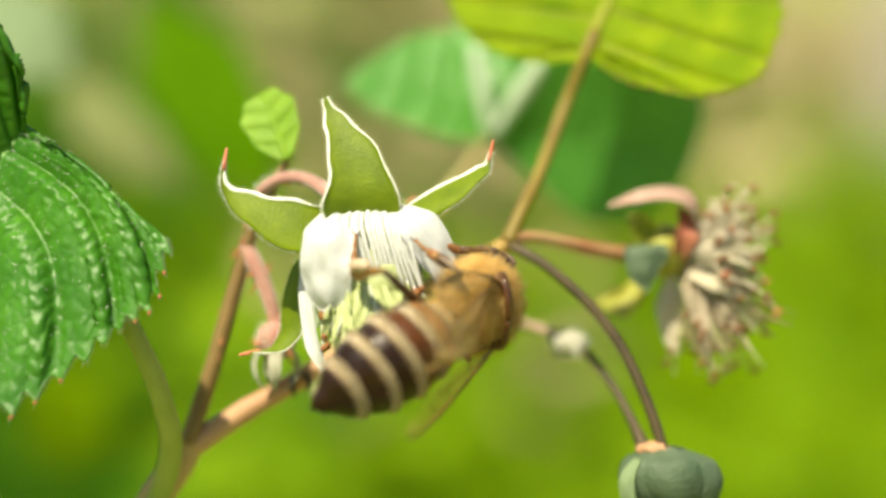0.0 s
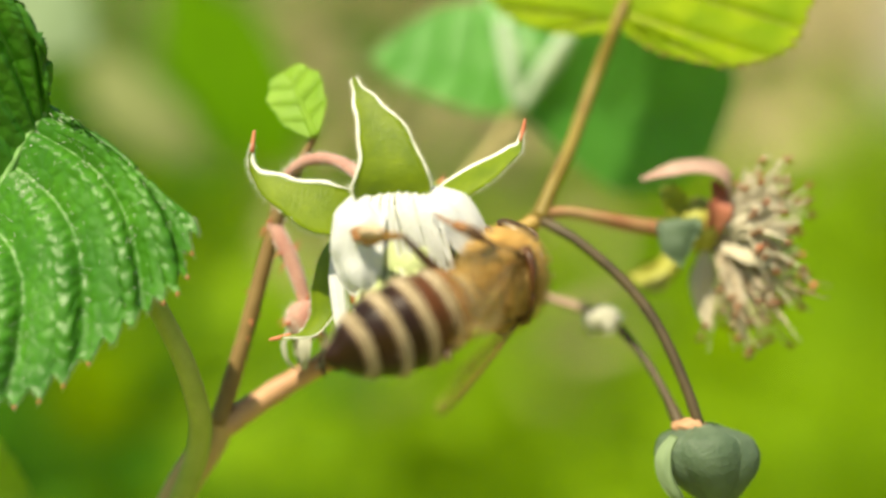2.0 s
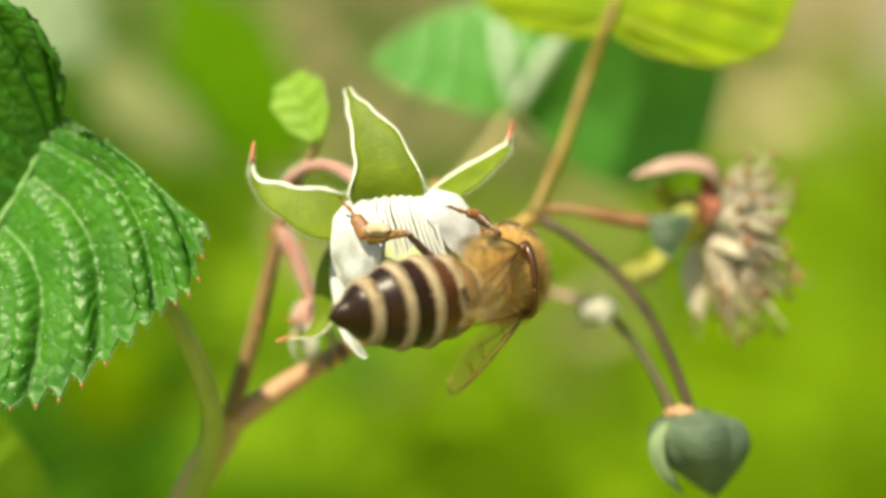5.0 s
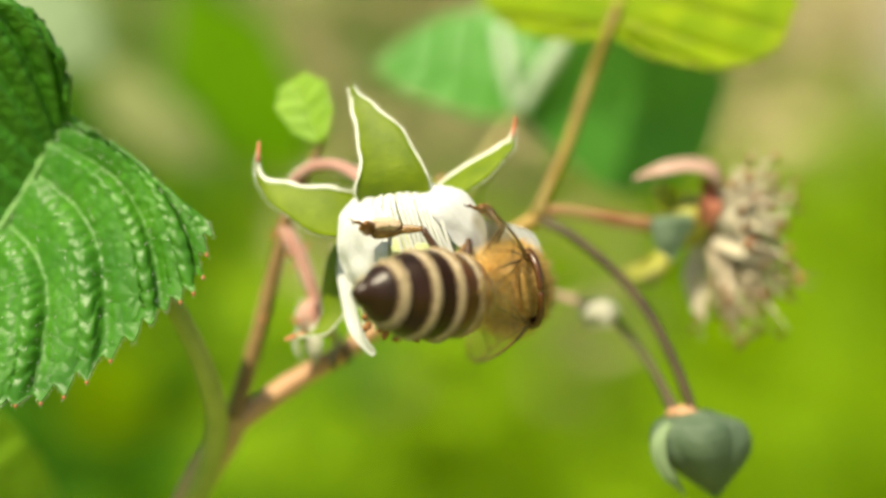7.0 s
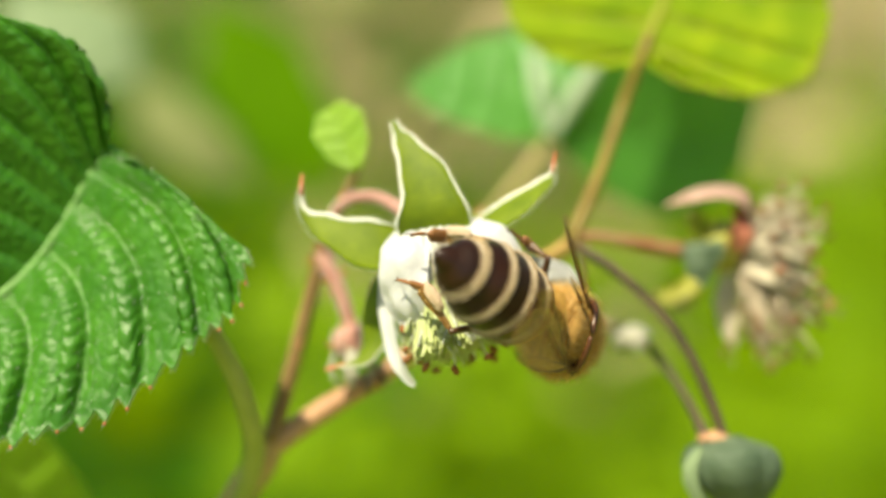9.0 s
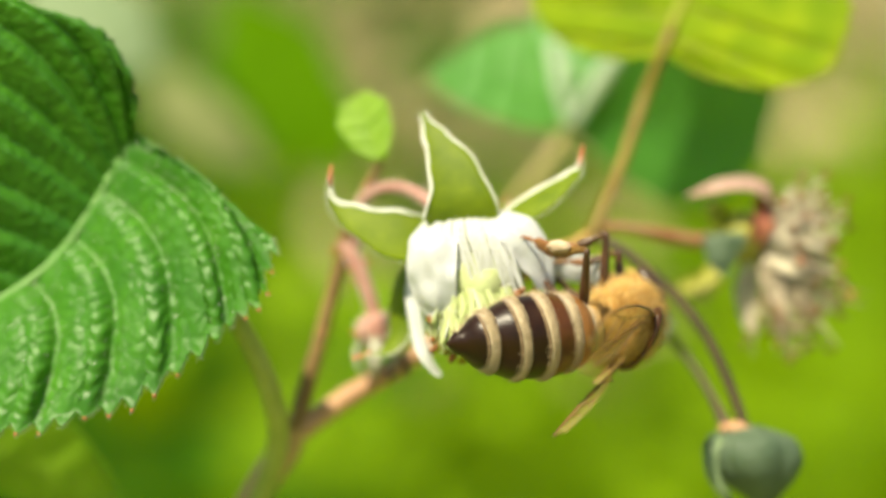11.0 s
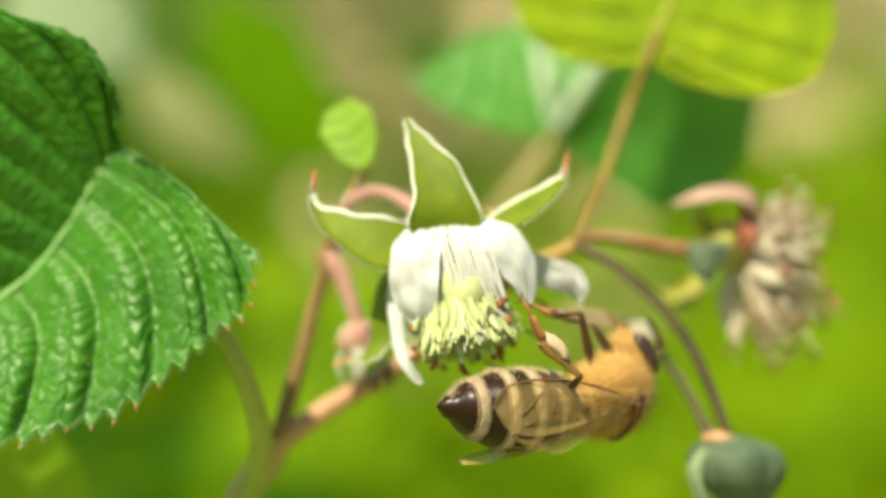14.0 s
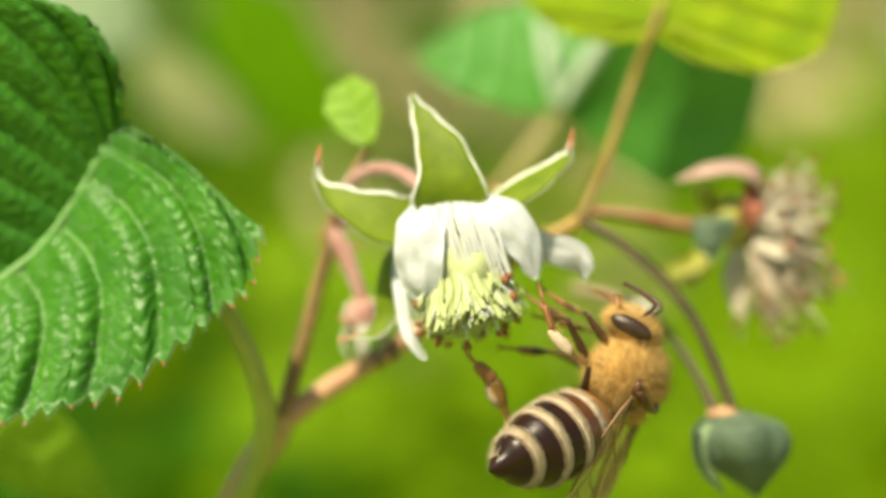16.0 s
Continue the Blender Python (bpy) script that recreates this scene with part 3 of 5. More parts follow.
def top_leaf():
    """The upper leaf, seen from below with the sun in it: two lobes meet at a notch where the stalk joins."""
    place = (10.17, 10.3, 11.24)
    leaf = hung("raspberry_leaf", *place, "bright yellow-green raspberry leaf with light coming through", "leaf")
    base = [place] * 4
    shared = [(10.79, 10.8, 12.81), (11.52, 11.4, 14.59), (12.04, 12.7, 18.04), (12.03, 14.6, 22.32), (12.03, 15.8, 25.24)]
    shaped_leaf(leaf, place, base + shared, [(10.12, 9.95, 10.62), (7.65, 10.5, 10.46), (5.13, 11.5, 11.13), (3.55, 12.4, 12.49), (2.92, 13.3, 14.16), (3.45, 14.0, 16.25), (5.23, 14.8, 18.97), (8.36, 15.5, 22.52), (12.03, 15.8, 25.24)],
                LEAF_BRIGHT, LEAF_BRIGHT_VEIN, 6, 0.28, 0.5, 5, 0.12, across=40, along=110)
    shaped_leaf(leaf, place, base + [place] + shared[:1] + [(11.11, 11.1, 13.65)] + shared[1:], [(10.38, 9.85, 10.46), (11.74, 9.15, 9.52), (13.32, 8.5, 8.94), (15.32, 7.9, 8.58), (17.0, 7.6, 8.79), (18.48, 7.6, 9.58), (19.31, 7.9, 10.84), (19.94, 8.7, 13.04), (19.61, 9.9, 15.76), (18.02, 11.7, 18.99), (12.03, 15.8, 25.24)],
                LEAF_BRIGHT, LEAF_BRIGHT_VEIN, 7, 0.28, 0.55, 8, 0.12, across=40, along=120, tip=DRY_TIP)
    o = Vector(place)
    tube("midrib", [Vector(q) - o + Vector((0, -0.1, 0)) for q in [place] + shared], [(0, 0.34), (0.5, 0.22), (1, 0.06)], LEAF_BRIGHT_VEIN, leaf, steps=24)
    tube("petiole", [Vector(q) - o for q in [(5.9, 6.4, 0.7), (6.54, 6.79, 2.32), (7.45, 8.15, 4.19), (8.9, 10.41, 7.98), (9.85, 10.1, 10.51), (10.27, 10.2, 11.56), (10.58, 10.5, 12.4)]],
         [(0, 0.5), (0.12, 0.36), (0.7, 0.33), (0.85, 0.34), (1, 0.2)], STEM_ORANGE, leaf, "olive-orange leaf stalk", steps=26)


top_leaf()


def back_leaf():
    """A lobed leaf out of focus: a sunlit pointed lobe, pale main veins, and a lobe that turns out of the sun."""
    place = (5.4, 24.0, 7.5)
    leaf = hung("raspberry_leaf", *place, "mid-green lobed leaf with pale veins, out of focus behind", "leaf")
    mid_l = [place, (3.4, 24.0, 8.8), (0.4, 24.0, 9.7), (-3.2, 24.0, 10.5)]
    shaped_leaf(leaf, place, mid_l, [(5.4, 24.0, 7.8), (4.1, 24.5, 11.7), (3.4, 25.1, 13.7), (1.4, 25.1, 13.7), (-0.9, 24.7, 12.5), (-3.2, 24.0, 10.5)], LEAF_BACK, LEAF_BACK, 5, 0.12, 0.25, 4, 0, label="sunlit side lobe")
    shaped_leaf(leaf, place, mid_l, [(5.4, 24.0, 7.4), (3.4, 23.7, 7.3), (1.0, 23.6, 8.0), (-1.5, 23.7, 9.0), (-3.2, 24.0, 10.5)], LEAF_BACK, LEAF_BACK, 5, 0.12, 0.25, 6, 0, label="sunlit side lobe")
    mid_c = [place, (6.2, 24.6, 10.5), (7.0, 25.5, 13.6), (7.8, 26.6, 18.9)]
    shaped_leaf(leaf, place, mid_c, [(5.2, 24.0, 7.9), (3.6, 25.5, 11.0), (3.2, 26.3, 14.1), (7.8, 26.6, 18.9)], LEAF_BACK, LEAF_BACK, 4, 0.12, 0.25, 9, 0, label="middle lobe")
    shaped_leaf(leaf, place, mid_c, [(5.6, 24.0, 7.7), (8.4, 25.5, 10.5), (10.1, 26.3, 13.6), (7.8, 26.6, 18.9)], LEAF_BACK, LEAF_BACK, 4, 0.12, 0.25, 11, 0, label="middle lobe")
    mid_r = [place, (8.6, 24.4, 7.6), (13.0, 25.1, 7.2), (17.9, 25.9, 6.5)]
    shaped_leaf(leaf, place, mid_r, [(5.5, 23.9, 7.8), (7.7, 23.1, 10.5), (9.7, 22.3, 13.0), (13.0, 22.4, 13.8), (16.6, 23.5, 12.4), (18.3, 24.9, 9.7), (17.9, 25.9, 6.5)], LEAF_BACK, LEAF_BACK, 5, 0.12, 0.25, 13, 0, label="lobe turned out of the sun")
    shaped_leaf(leaf, place, mid_r, [(5.7, 24.1, 7.3), (7.4, 24.6, 5.7), (9.5, 25.3, 4.0), (11.6, 25.8, 2.8), (14.3, 26.1, 3.0), (16.6, 26.2, 4.3), (17.9, 25.9, 6.5)], LEAF_BACK, LEAF_BACK, 5, 0.12, 0.25, 15, 0, label="lower half of the turned lobe")
    for pts, r in (([(0, -0.5, 0.3), (-0.45, -0.3, 2.8), (-0.8, 0.3, 5.2)], [(0, 0.3), (0.5, 0.5), (1, 0.45)]), ([(0.2, -0.5, 0), (1.4, -0.7, 1.9), (2.8, -0.9, 4.0), (3.6, -0.9, 5.4)], [(0, 0.32), (0.5, 0.62), (1, 0.5)])):
        tube("main_vein", pts, r, LEAF_BACK_VEIN, leaf, "broad pale vein", steps=12)
    tube("petiole", [(0, 0.2, -0.2), (-1.0, 0.4, -1.9), (-2.6, 0.6, -3.8), (-4.2, 1.4, -6.0)], 0.34, STEM_PALE, leaf, "pale tan leaf stalk", steps=12)


back_leaf()
# leaves farther back
broad_leaf("raspberry_leaf", (-22, 75, 23), [(-22, 75, 23), (-18.5, 74, 17.5), (-14.5, 73, 11.5), (-10.6, 73, 6.0)], [(0, 0.5), (0.3, 4.6), (0.6, 4.0), (1, 0.2)], (1, 0.2, 0.6), 0.1, LEAF_MID, LEAF_MID, "bright green hanging leaf far out of focus", 6, 0.2, 0.3)
broad_leaf("raspberry_leaf", (-36, 60, 22), [(-36, 60, 22), (-33, 58, 19), (-29, 57, 17), (-25, 57, 14)], [(0, 0.5), (0.3, 4.5), (0.6, 4.0), (1, 0.2)], (0.2, 0.5, 1), 0.1, PALE_LEAF, PALE_LEAF, "pale grey-green leaf underside far out of focus", 6, 0.2, 0.3)
broad_leaf("raspberry_leaf", (-28.5, 75.0, 15.7), [(-28.5, 75.0, 15.7), (-25.6, 72.0, 12.6), (-21.9, 70.0, 9.5), (-18.1, 70.0, 6.7)], [(0, 0.5), (0.3, 2.6), (0.6, 2.4), (1, 0.2)], (0.5, 0.3, 0.8), 0.1, OLIVE_LEAF, OLIVE_LEAF, "pale olive-green leaf far out of focus", 5, 0.2, 0.3)
broad_leaf("raspberry_leaf", (-34, 14, -13), [(-34, 14, -13), (-30, 13, -11), (-25, 13, -12.5), (-20, 14, -16)], [(0, 0.5), (0.3, 4.0), (0.6, 3.6), (1, 0.2)], (0.2, -0.6, 0.8), 0.1, LEAF_YOUNG, LEAF_YOUNG, "green leaf low beside the cane, out of focus", 6, 0.2, 0.3)


def cane():
    """The stems that carry everything."""
    o = Vector((-9.7, 6, -9.6))
    ob = hung("raspberry_cane", *o, "branching tan and green raspberry stem", "stem")
    rel = lambda pts: [Vector(p) - o for p in pts]
    tube("main_stem", rel([(-15, 8, -20), (-12.3, 6.6, -13.6), (-10.6, 6.2, -10.8), (-9.9, 6, -9.4)]), [(0, 0.85), (1, 0.8)], STEM_LOW, ob, "green-brown lower stem", steps=20, lumps=0.06)
    tube("flowering_stem", rel([(-9.9, 6, -9.8), (-7.1, 6, -7.9), (-4.0, 6, -6.0), (-0.1, 6, -3.2)]), [(0, 0.62), (1, 0.47)], STEM_TAN, ob, "orange-tan stem", steps=36, lumps=0.08)
    tube("upper_stem", rel([(-0.1, 6, -3.2), (1.6, 6, -1.9), (3.4, 6.2, -0.6), (5.0, 6.4, 0.15), (5.95, 6.5, 0.75)]), [(0, 0.47), (0.7, 0.4), (1, 0.46)], STEM_NODE, ob, "olive-orange upper stem", steps=24, lumps=0.08)
    tube("side_stem", rel([(-10.0, 5.6, -9.6), (-9.2, 5.4, -7), (-8.6, 5.2, -4.9), (-7.4, 5, -0.4), (-6.9, 4.8, 1.3), (-5.8, 4.6, 3.6), (-5.2, 4.2, 4.7)]), [(0, 0.45), (0.6, 0.38), (1, 0.16)], STEM_SIDE, ob, "thin brown side stem", steps=30, lumps=0.08)
    for pts in ([(-4.6, 5.2, -5.9), (-4.8, 4.9, -6.5), (-4.7, 4.8, -7.2)], [(-4.3, 5.3, -6.0), (-4.0, 5.0, -6.4), (-4.1, 4.9, -6.9)]):
        tube("withered_stipule", rel(pts), [(0, 0.12), (0.5, 0.2), (1, 0.05)], STEM_BROWN, ob, "withered brown stipule", steps=8, sides=6)
    rnd = random.Random(12)
    for k in range(16):
        p = curve_at(rel([(-8.6, 5.2, -4.9), (-7.4, 5, -0.4), (-6.9, 4.8, 1.3), (-5.8, 4.6, 3.6)]), rnd.random())
        n = Vector((rnd.gauss(0, 1), rnd.gauss(-0.4, 0.6), rnd.gauss(0, 0.5))).normalized()
        tube("prickle", [p, p + n * 0.5, p + n * 0.75 + Vector((0, 0, -0.15))], [(0, 0.1), (1, 0.02)], RED_TIP, ob, steps=4, sides=5)
    return ob


cane()
broad_leaf("young_leaf", (-5.2, 4, 4.5), [(-5.2, 4, 4.6), (-5.7, 4.5, 5.7), (-6.2, 5.0, 6.8), (-6.8, 5.6, 7.9)], [(0, 0.3), (0.25, 1.2), (0.6, 1.45), (0.85, 0.9), (1, 0.1)],
           (0.9, -0.1, 0.45), 0.12, LEAF_YOUNG, LEAF_YOUNG, "small young light green leaf", 4, 0.08, 0.12, 0.08)


def drooping_stalks():
    for pts, r, mat, label in (
            ([(6.0, 6.2, 0.6), (6.8, 5.6, 0.15), (7.9, 5.2, -0.55), (9.9, 4.6, -2.3), (11.5, 4, -4.4), (12.7, 3.4, -7.0), (13.5, 3, -9.3)], [(0, 0.26), (1, 0.27)], STEM_BROWN, "thin dark brown arching flower stalk"),
            ([(10.1, 8, -4.8), (11.3, 6.6, -6.4), (12.1, 5.4, -7.9), (12.75, 4, -9.5)], [(0, 0.22), (0.6, 0.22), (1, 0.36)], STEM_BROWN, "thin brown-green stalk of a nodding bud"),
            ([(5.6, 11, -3.1), (7.3, 11, -3.5), (8.6, 10.5, -3.9), (9.5, 10, -4.3)], 0.22, PALE_SEPAL, "pale pinkish short stalk")):
        o = Vector(pts[0])
        s = hung("flower_stalk", *o, label, "stem", "drooping flower stalks")
        tube("stalk", [Vector(p) - o for p in pts], r, mat, s, steps=24, lumps=0.1)
    bud = hung("tiny_bud", 9.4, 10, -4.4, "tiny withered whitish flower bud", "flower bud")
    blob("bud_body", (0, 0, 0), (1.0, 0.9, 0.7), DOWNY_SEPAL, bud, lumps=0.35)
    for k in range(5):
        a = k * 1.256
        v, f, _, _ = blade_data([(0.5 * math.cos(a), 0.5 * math.sin(a), 0.1), (0.85 * math.cos(a), 0.85 * math.sin(a), -0.2), (0.7 * math.cos(a), 0.7 * math.sin(a), -0.8)], [(0, 0.3), (0.5, 0.4), (1, 0.05)], (-math.sin(a), math.cos(a), 0), 0.2, 8, 4)
        raw("sepal", v, f, DOWNY_SEPAL, bud)


drooping_stalks()


def nodding_bud():
    """A closed calyx that hangs from two stalks: five overlapping sepals that meet in a point, one standing off."""
    bud = hung("nodding_bud", 13.45, 3.2, -9.3, "closed grey-green nodding calyx hanging on thin stalks", "flower bud")
    blob("receptacle", (-0.4, 0, -0.05), (0.85, 0.7, 0.4), STEM_TAN, bud, lumps=0.3)
    tall = 4.4
    shape = [(r, 0, 0) for r in (0.5, 1.95, 2.25, 2.25, 2.08, 1.72, 1.22, 0.62, 0.05)]
    for k in range(5):
        rows = []
        for i in range(25):
            s = i / 24
            row = []
            for j in range(13):
                u = j / 12
                a = radians(-126 + 72 * k - 6 + 84 * u)
                fold = 0.13 * math.sin(math.pi * u) * min(1, s * 3)
                r = curve_at(shape, s).x * (1 + 0.02 * u + fold) + 0.16 * noise.noise(Vector((a * 1.2, s * 2.5, k)))
                n = Vector((math.cos(a), math.sin(a), 0.1))
                row.append((Vector((r * math.cos(a) + 0.3 + 0.9 * s * s, r * 0.85 * math.sin(a), 0.1 + 0.12 * noise.noise(Vector((a * 2, 1, k))) * (1 - s) - tall * s)), n.normalized()))
            rows.append(row)
        v, f = [], []
        sheet(rows, 0.05, v, f)
        raw("sepal", v, f, GREY_SEPAL, bud)
    # one downy sepal stands off at the side and curls in below
    v, f, _, _ = blade_data([(-1.3, -1.3, -0.4), (-1.85, -1.5, -1.2), (-1.85, -1.6, -2.2), (-1.3, -1.6, -3.2), (-0.6, -1.1, -4.0)], [(0, 0.25), (0.35, 0.42), (0.7, 0.36), (1, 0.06)], (0.8, -0.5, 0.1), 0.3, 18, 8, 0.1, 0.25)
    raw("sepal_edge", v, f, PALE_LEAF, bud, "whitish downy sepal edge")


nodding_bud()


def spent_flower():
    """A flower past its bloom: folded-back calyx and a brush of dry stamens that droops."""
    o = Vector((13.6, 6, 0.2))
    fl = hung("spent_flower", o.x + 0.35, o.y + 2.8, o.z, "withered raspberry flower with dry brown stamens", "flower")
    rel = lambda pts: [Vector(p) - o for p in pts]
    tube("pedicel", rel([(5.7, 3.6, 0.95), (6.9, 4.0, 1.05), (8.3, 4.6, 0.85), (10.8, 5.5, 0.4), (13.0, 6, 0.2)]), [(0, 0.36), (0.2, 0.3), (0.8, 0.42), (1, 0.7)], STEM_RED, fl, "reddish-brown flower stalk", steps=18, lumps=0.08)
    blob("cup", (0.3, 0.3, 0.3), (1.3, 1.4, 1.4), CUP, fl, "yellow-green calyx cup", lumps=0.15)
    for pts, w, side, mat, lab in (
            ([(14.9, 5.6, 1.2), (15.1, 4.8, 2.4), (14.2, 4.4, 3.2), (12.6, 4.5, 3.2), (10.7, 4.8, 2.7)], 0.75, (0.1, 0.75, 0.65), PALE_SEPAL, "pale pink folded-back sepal"),
            ([(14.3, 5.4, 0.0), (14.6, 4.7, 1.0), (14.75, 4.8, 1.9), (14.4, 5.2, 2.7)], 0.62, (0.9, 0.2, -0.1), RED_SEPAL, "red-tinged sepal"),
            ([(13.4, 5.2, 0.9), (12.7, 4.2, 0.6), (12.5, 3.9, -0.4), (12.7, 4.2, -1.6)], 1.15, (0.95, 0.1, 0.15), GREY_SEPAL, "grey-green sepal"),
            ([(13.4, 6.2, 0.8), (12.6, 5.6, 1.5), (12.3, 5.4, 2.0), (11.9, 5.6, 2.4)], 0.7, (0.7, 0.1, 0.7), LEAF_BRIGHT_VEIN, "yellow-green sepal"),
            ([(13.6, 7.0, -0.6), (12.9, 7.6, -1.6), (12.0, 8, -2.2), (10.4, 8, -2.1)], 1.2, (0.5, 0.2, 0.8), CUP, "brownish green sepal behind"),
            ([(14.2, 6.0, -0.8), (14.0, 5.8, -2.2), (14.1, 5.9, -3.6), (14.5, 6.0, -4.8)], 0.6, (0.9, 0.2, 0.1), WITHERED, "pale grey withered petal"),
            ([(15.0, 5.2, 0.4), (16.0, 4.6, 1.1), (17.1, 4.6, 1.5), (18.0, 5.0, 1.3)], 0.42, (0.1, 0.5, 0.85), WITHERED, "pale withered petal"),
            ([(14.9, 5.2, -0.6), (15.9, 4.6, -1.0), (17.0, 4.6, -1.3), (17.9, 4.9, -1.9)], 0.4, (0.15, 0.5, 0.85), WITHERED, "pale withered petal"),
            ([(15.1, 5.6, 0.0), (16.4, 5.0, 0.5), (17.5, 5.0, 0.5), (18.2, 5.3, -0.2)], 0.42, (0.2, 0.4, 0.9), WITHERED, "pale withered petal"),
            ([(14.9, 6.0, -1.2), (15.6, 5.6, -2.6), (16.0, 5.7, -4.0), (16.1, 6.0, -5.2)], 0.45, (0.9, 0.2, 0.1), WITHERED, "pale withered petal")):
        v, f, _, _ = blade_data(rel(pts), [(0, 0.5 * w), (0.4, w), (0.75, 0.7 * w), (1, 0.1)], side, 0.3, 14, 6, 0.1, 0.35)
        raw("sepal" if mat is not WITHERED else "petal", v, f, mat, fl, lab)
    blob("dry_core", (1.7, 0.4, -0.5), (0.9, 0.9, 1.0), MATTED, fl, "matted tan remains of the flower", lumps=0.3, size=3.0)
    rnd = random.Random(21)
    for count, axis, fan, reach, thick, mats, tips in (
            (170, Vector((0.85, -0.1, 0.16)).normalized(), 1.15, (2.0, 3.9), 0.085, (WITHERED, WITHERED, WITHERED), (ANTHER, RED_TIP, DRY_TIP, ANTHER)),
            (110, Vector((0.5, 0.0, -0.85)).normalized(), 0.62, (3.0, 5.4), 0.055, (DRY, MATTED, WITHERED), (DRY_TIP, DRY_TIP, ANTHER))):
        e1 = axis.orthogonal().normalized()
        e2 = axis.cross(e1)
        for k in range(count):
            a, spread = rnd.uniform(0, 6.283), rnd.uniform(0, 1) ** 0.6
            d = (axis + (e1 * math.cos(a) + e2 * math.sin(a)) * spread * fan).normalized()
            root = Vector((1.0, 0.2, 0.0)) + d * rnd.uniform(0.6, 1.2)
            ln = rnd.uniform(*reach)
            bend = Vector((rnd.gauss(0, 0.6), rnd.gauss(0, 0.6), rnd.gauss(-0.3, 0.6)))
            tip = root + d * ln + bend
            tube("stamen", [root, root + d * ln * 0.4 - bend * 0.25, root + d * ln * 0.75 + bend * 0.3, tip], [(0, thick), (1, thick * 0.65)], mats[k % 3], fl, steps=8, sides=5)
            if k % 2:
                blob("anther", tip, (0.25, 0.17, 0.18), rnd.choice(tips), fl, detail=1, lumps=0.3)


spent_flower()


def side_bud():
    o = Vector((-7.3, 5, 0.3))
    bud = hung("hanging_bud", *o, "pink downy flower bud on a short hairy stalk", "flower bud")
    rel = lambda pts: [Vector(p) - o for p in pts]
    pts = rel([(-7.3, 5, 0.3), (-6.8, 4.7, -0.6), (-6.3, 4.5, -1.6), (-5.8, 4.4, -3.0), (-5.6, 4.4, -3.8)])
    tube("pedicel", pts, [(0, 0.42), (1, 0.36)], STEM_PINK, bud, steps=16, lumps=0.15)
    blob("bud_body", Vector((-5.6, 4.4, -4.3)) - o, (1.0, 0.9, 1.0), STEM_PINK, bud, lumps=0.2)
    for a in (0.4, 1.9, 3.4, 4.7):
        c = Vector((-5.6, 4.4, -4.6)) - o
        r = Vector((math.cos(a), math.sin(a), 0))
        v, f, _, _ = blade_data([c + r * 0.75, c + r * 1.15 + Vector((0, 0, -0.8)), c + r * 1.0 + Vector((0, 0, -1.7)), c + r * 0.5 + Vector((0, 0, -2.2))], [(0, 0.3), (0.4, 0.34), (0.8, 0.18), (1, 0.05)], (-math.sin(a), math.cos(a), 0), 0.25, 12, 6, 0.06, 0.3)
        raw("sepal", v, f, DOWNY_SEPAL, bud, "pale downy sepal")
    rnd = random.Random(2)
    roots = []
    for k in range(420):
        s = rnd.random()
        n = Vector((rnd.gauss(0, 1), rnd.gauss(0, 1), rnd.gauss(0, 1))).normalized()
        c = curve_at(pts, s) if k % 2 else Vector((-5.6, 4.4, -4.3)) - o
        roots.append((c + n * (0.35 if k % 2 else 0.95), n))
    hairs("down", roots, 0.35, 0.012, FUZZ, bud, seed=8)
    for k in range(14):
        p, n = roots[rnd.randrange(len(roots))]
        tube("prickle", [p, p + n * 0.3, p + n * 0.55 + Vector((0, 0, -0.1))], [(0, 0.09), (1, 0.02)], RED_TIP, bud, steps=4, sides=5)


side_bud()


# ---- the blossom; its origin is the top of the bell, its bell opens down and a little to the viewer ----
FLOWER_AT = (-1.35, 0.0, 1.25)
flower = hung("raspberry_flower", *FLOWER_AT, "open white raspberry flower with green sepals folded back", "flower")
OPEN = Vector((0.2, -0.30, -0.93)).normalized()
OX = Vector((1, 0, 0))
OX = (OX - OPEN * OX.dot(OPEN)).normalized()
OY = OPEN.cross(OX)
OY = OY if OY.y < 0 else -OY


def bell(angle, r, z):
    """A place in the bell: degrees round its axis (90 is the near side), distance from the axis, depth into it."""
    a = radians(angle)
    return (OX * math.cos(a) + OY * math.sin(a)) * r + OPEN * z


def sepal(points, half, side, label, tip=True, cup=0.1, edge=0.1, both=True):
    v, f, top, c = blade_data(points, half, side, cup, 26, 10, 0.14)
    ob = raw("sepal", v, f, SEPAL, flower, label)
    for k in (0, c - 1) if both else (c - 1,):
        rim = [top[i * c + k][0] for i in range(0, 26)]
        tube("downy_edge", rim, [(0, edge * 0.4), (0.3, edge * 0.75), (0.9, edge * 0.8), (1, edge * 0.6)], FUZZ, ob, steps=40, sides=6, lumps=0.25)
    rnd = random.Random(len(points) * 7 + int(points[0][0] * 10))
    roots = []
    for i in range(25):
        for k in (0, c - 1):
            for _ in range(9):
                p = top[i * c + k][0].lerp(top[(i + 1) * c + k][0], rnd.random())
                n = (top[i * c + k][0] - top[i * c + c // 2][0]).normalized()
                roots.append((p, n))
    hairs("down", roots, 0.3, 0.01, FUZZ, ob, droop=0.6, seed=5)
    if tip:
        end = Vector(points[-1])
        d = (end - Vector(points[-2])).normalized()
        tube("sepal_tip", [end - d * 0.5, end + d * 0.2, end + d * 0.55], [(0, 0.13), (1, 0.07)], RED_TIP, ob, "reddish thread-like tip", steps=6, sides=6)


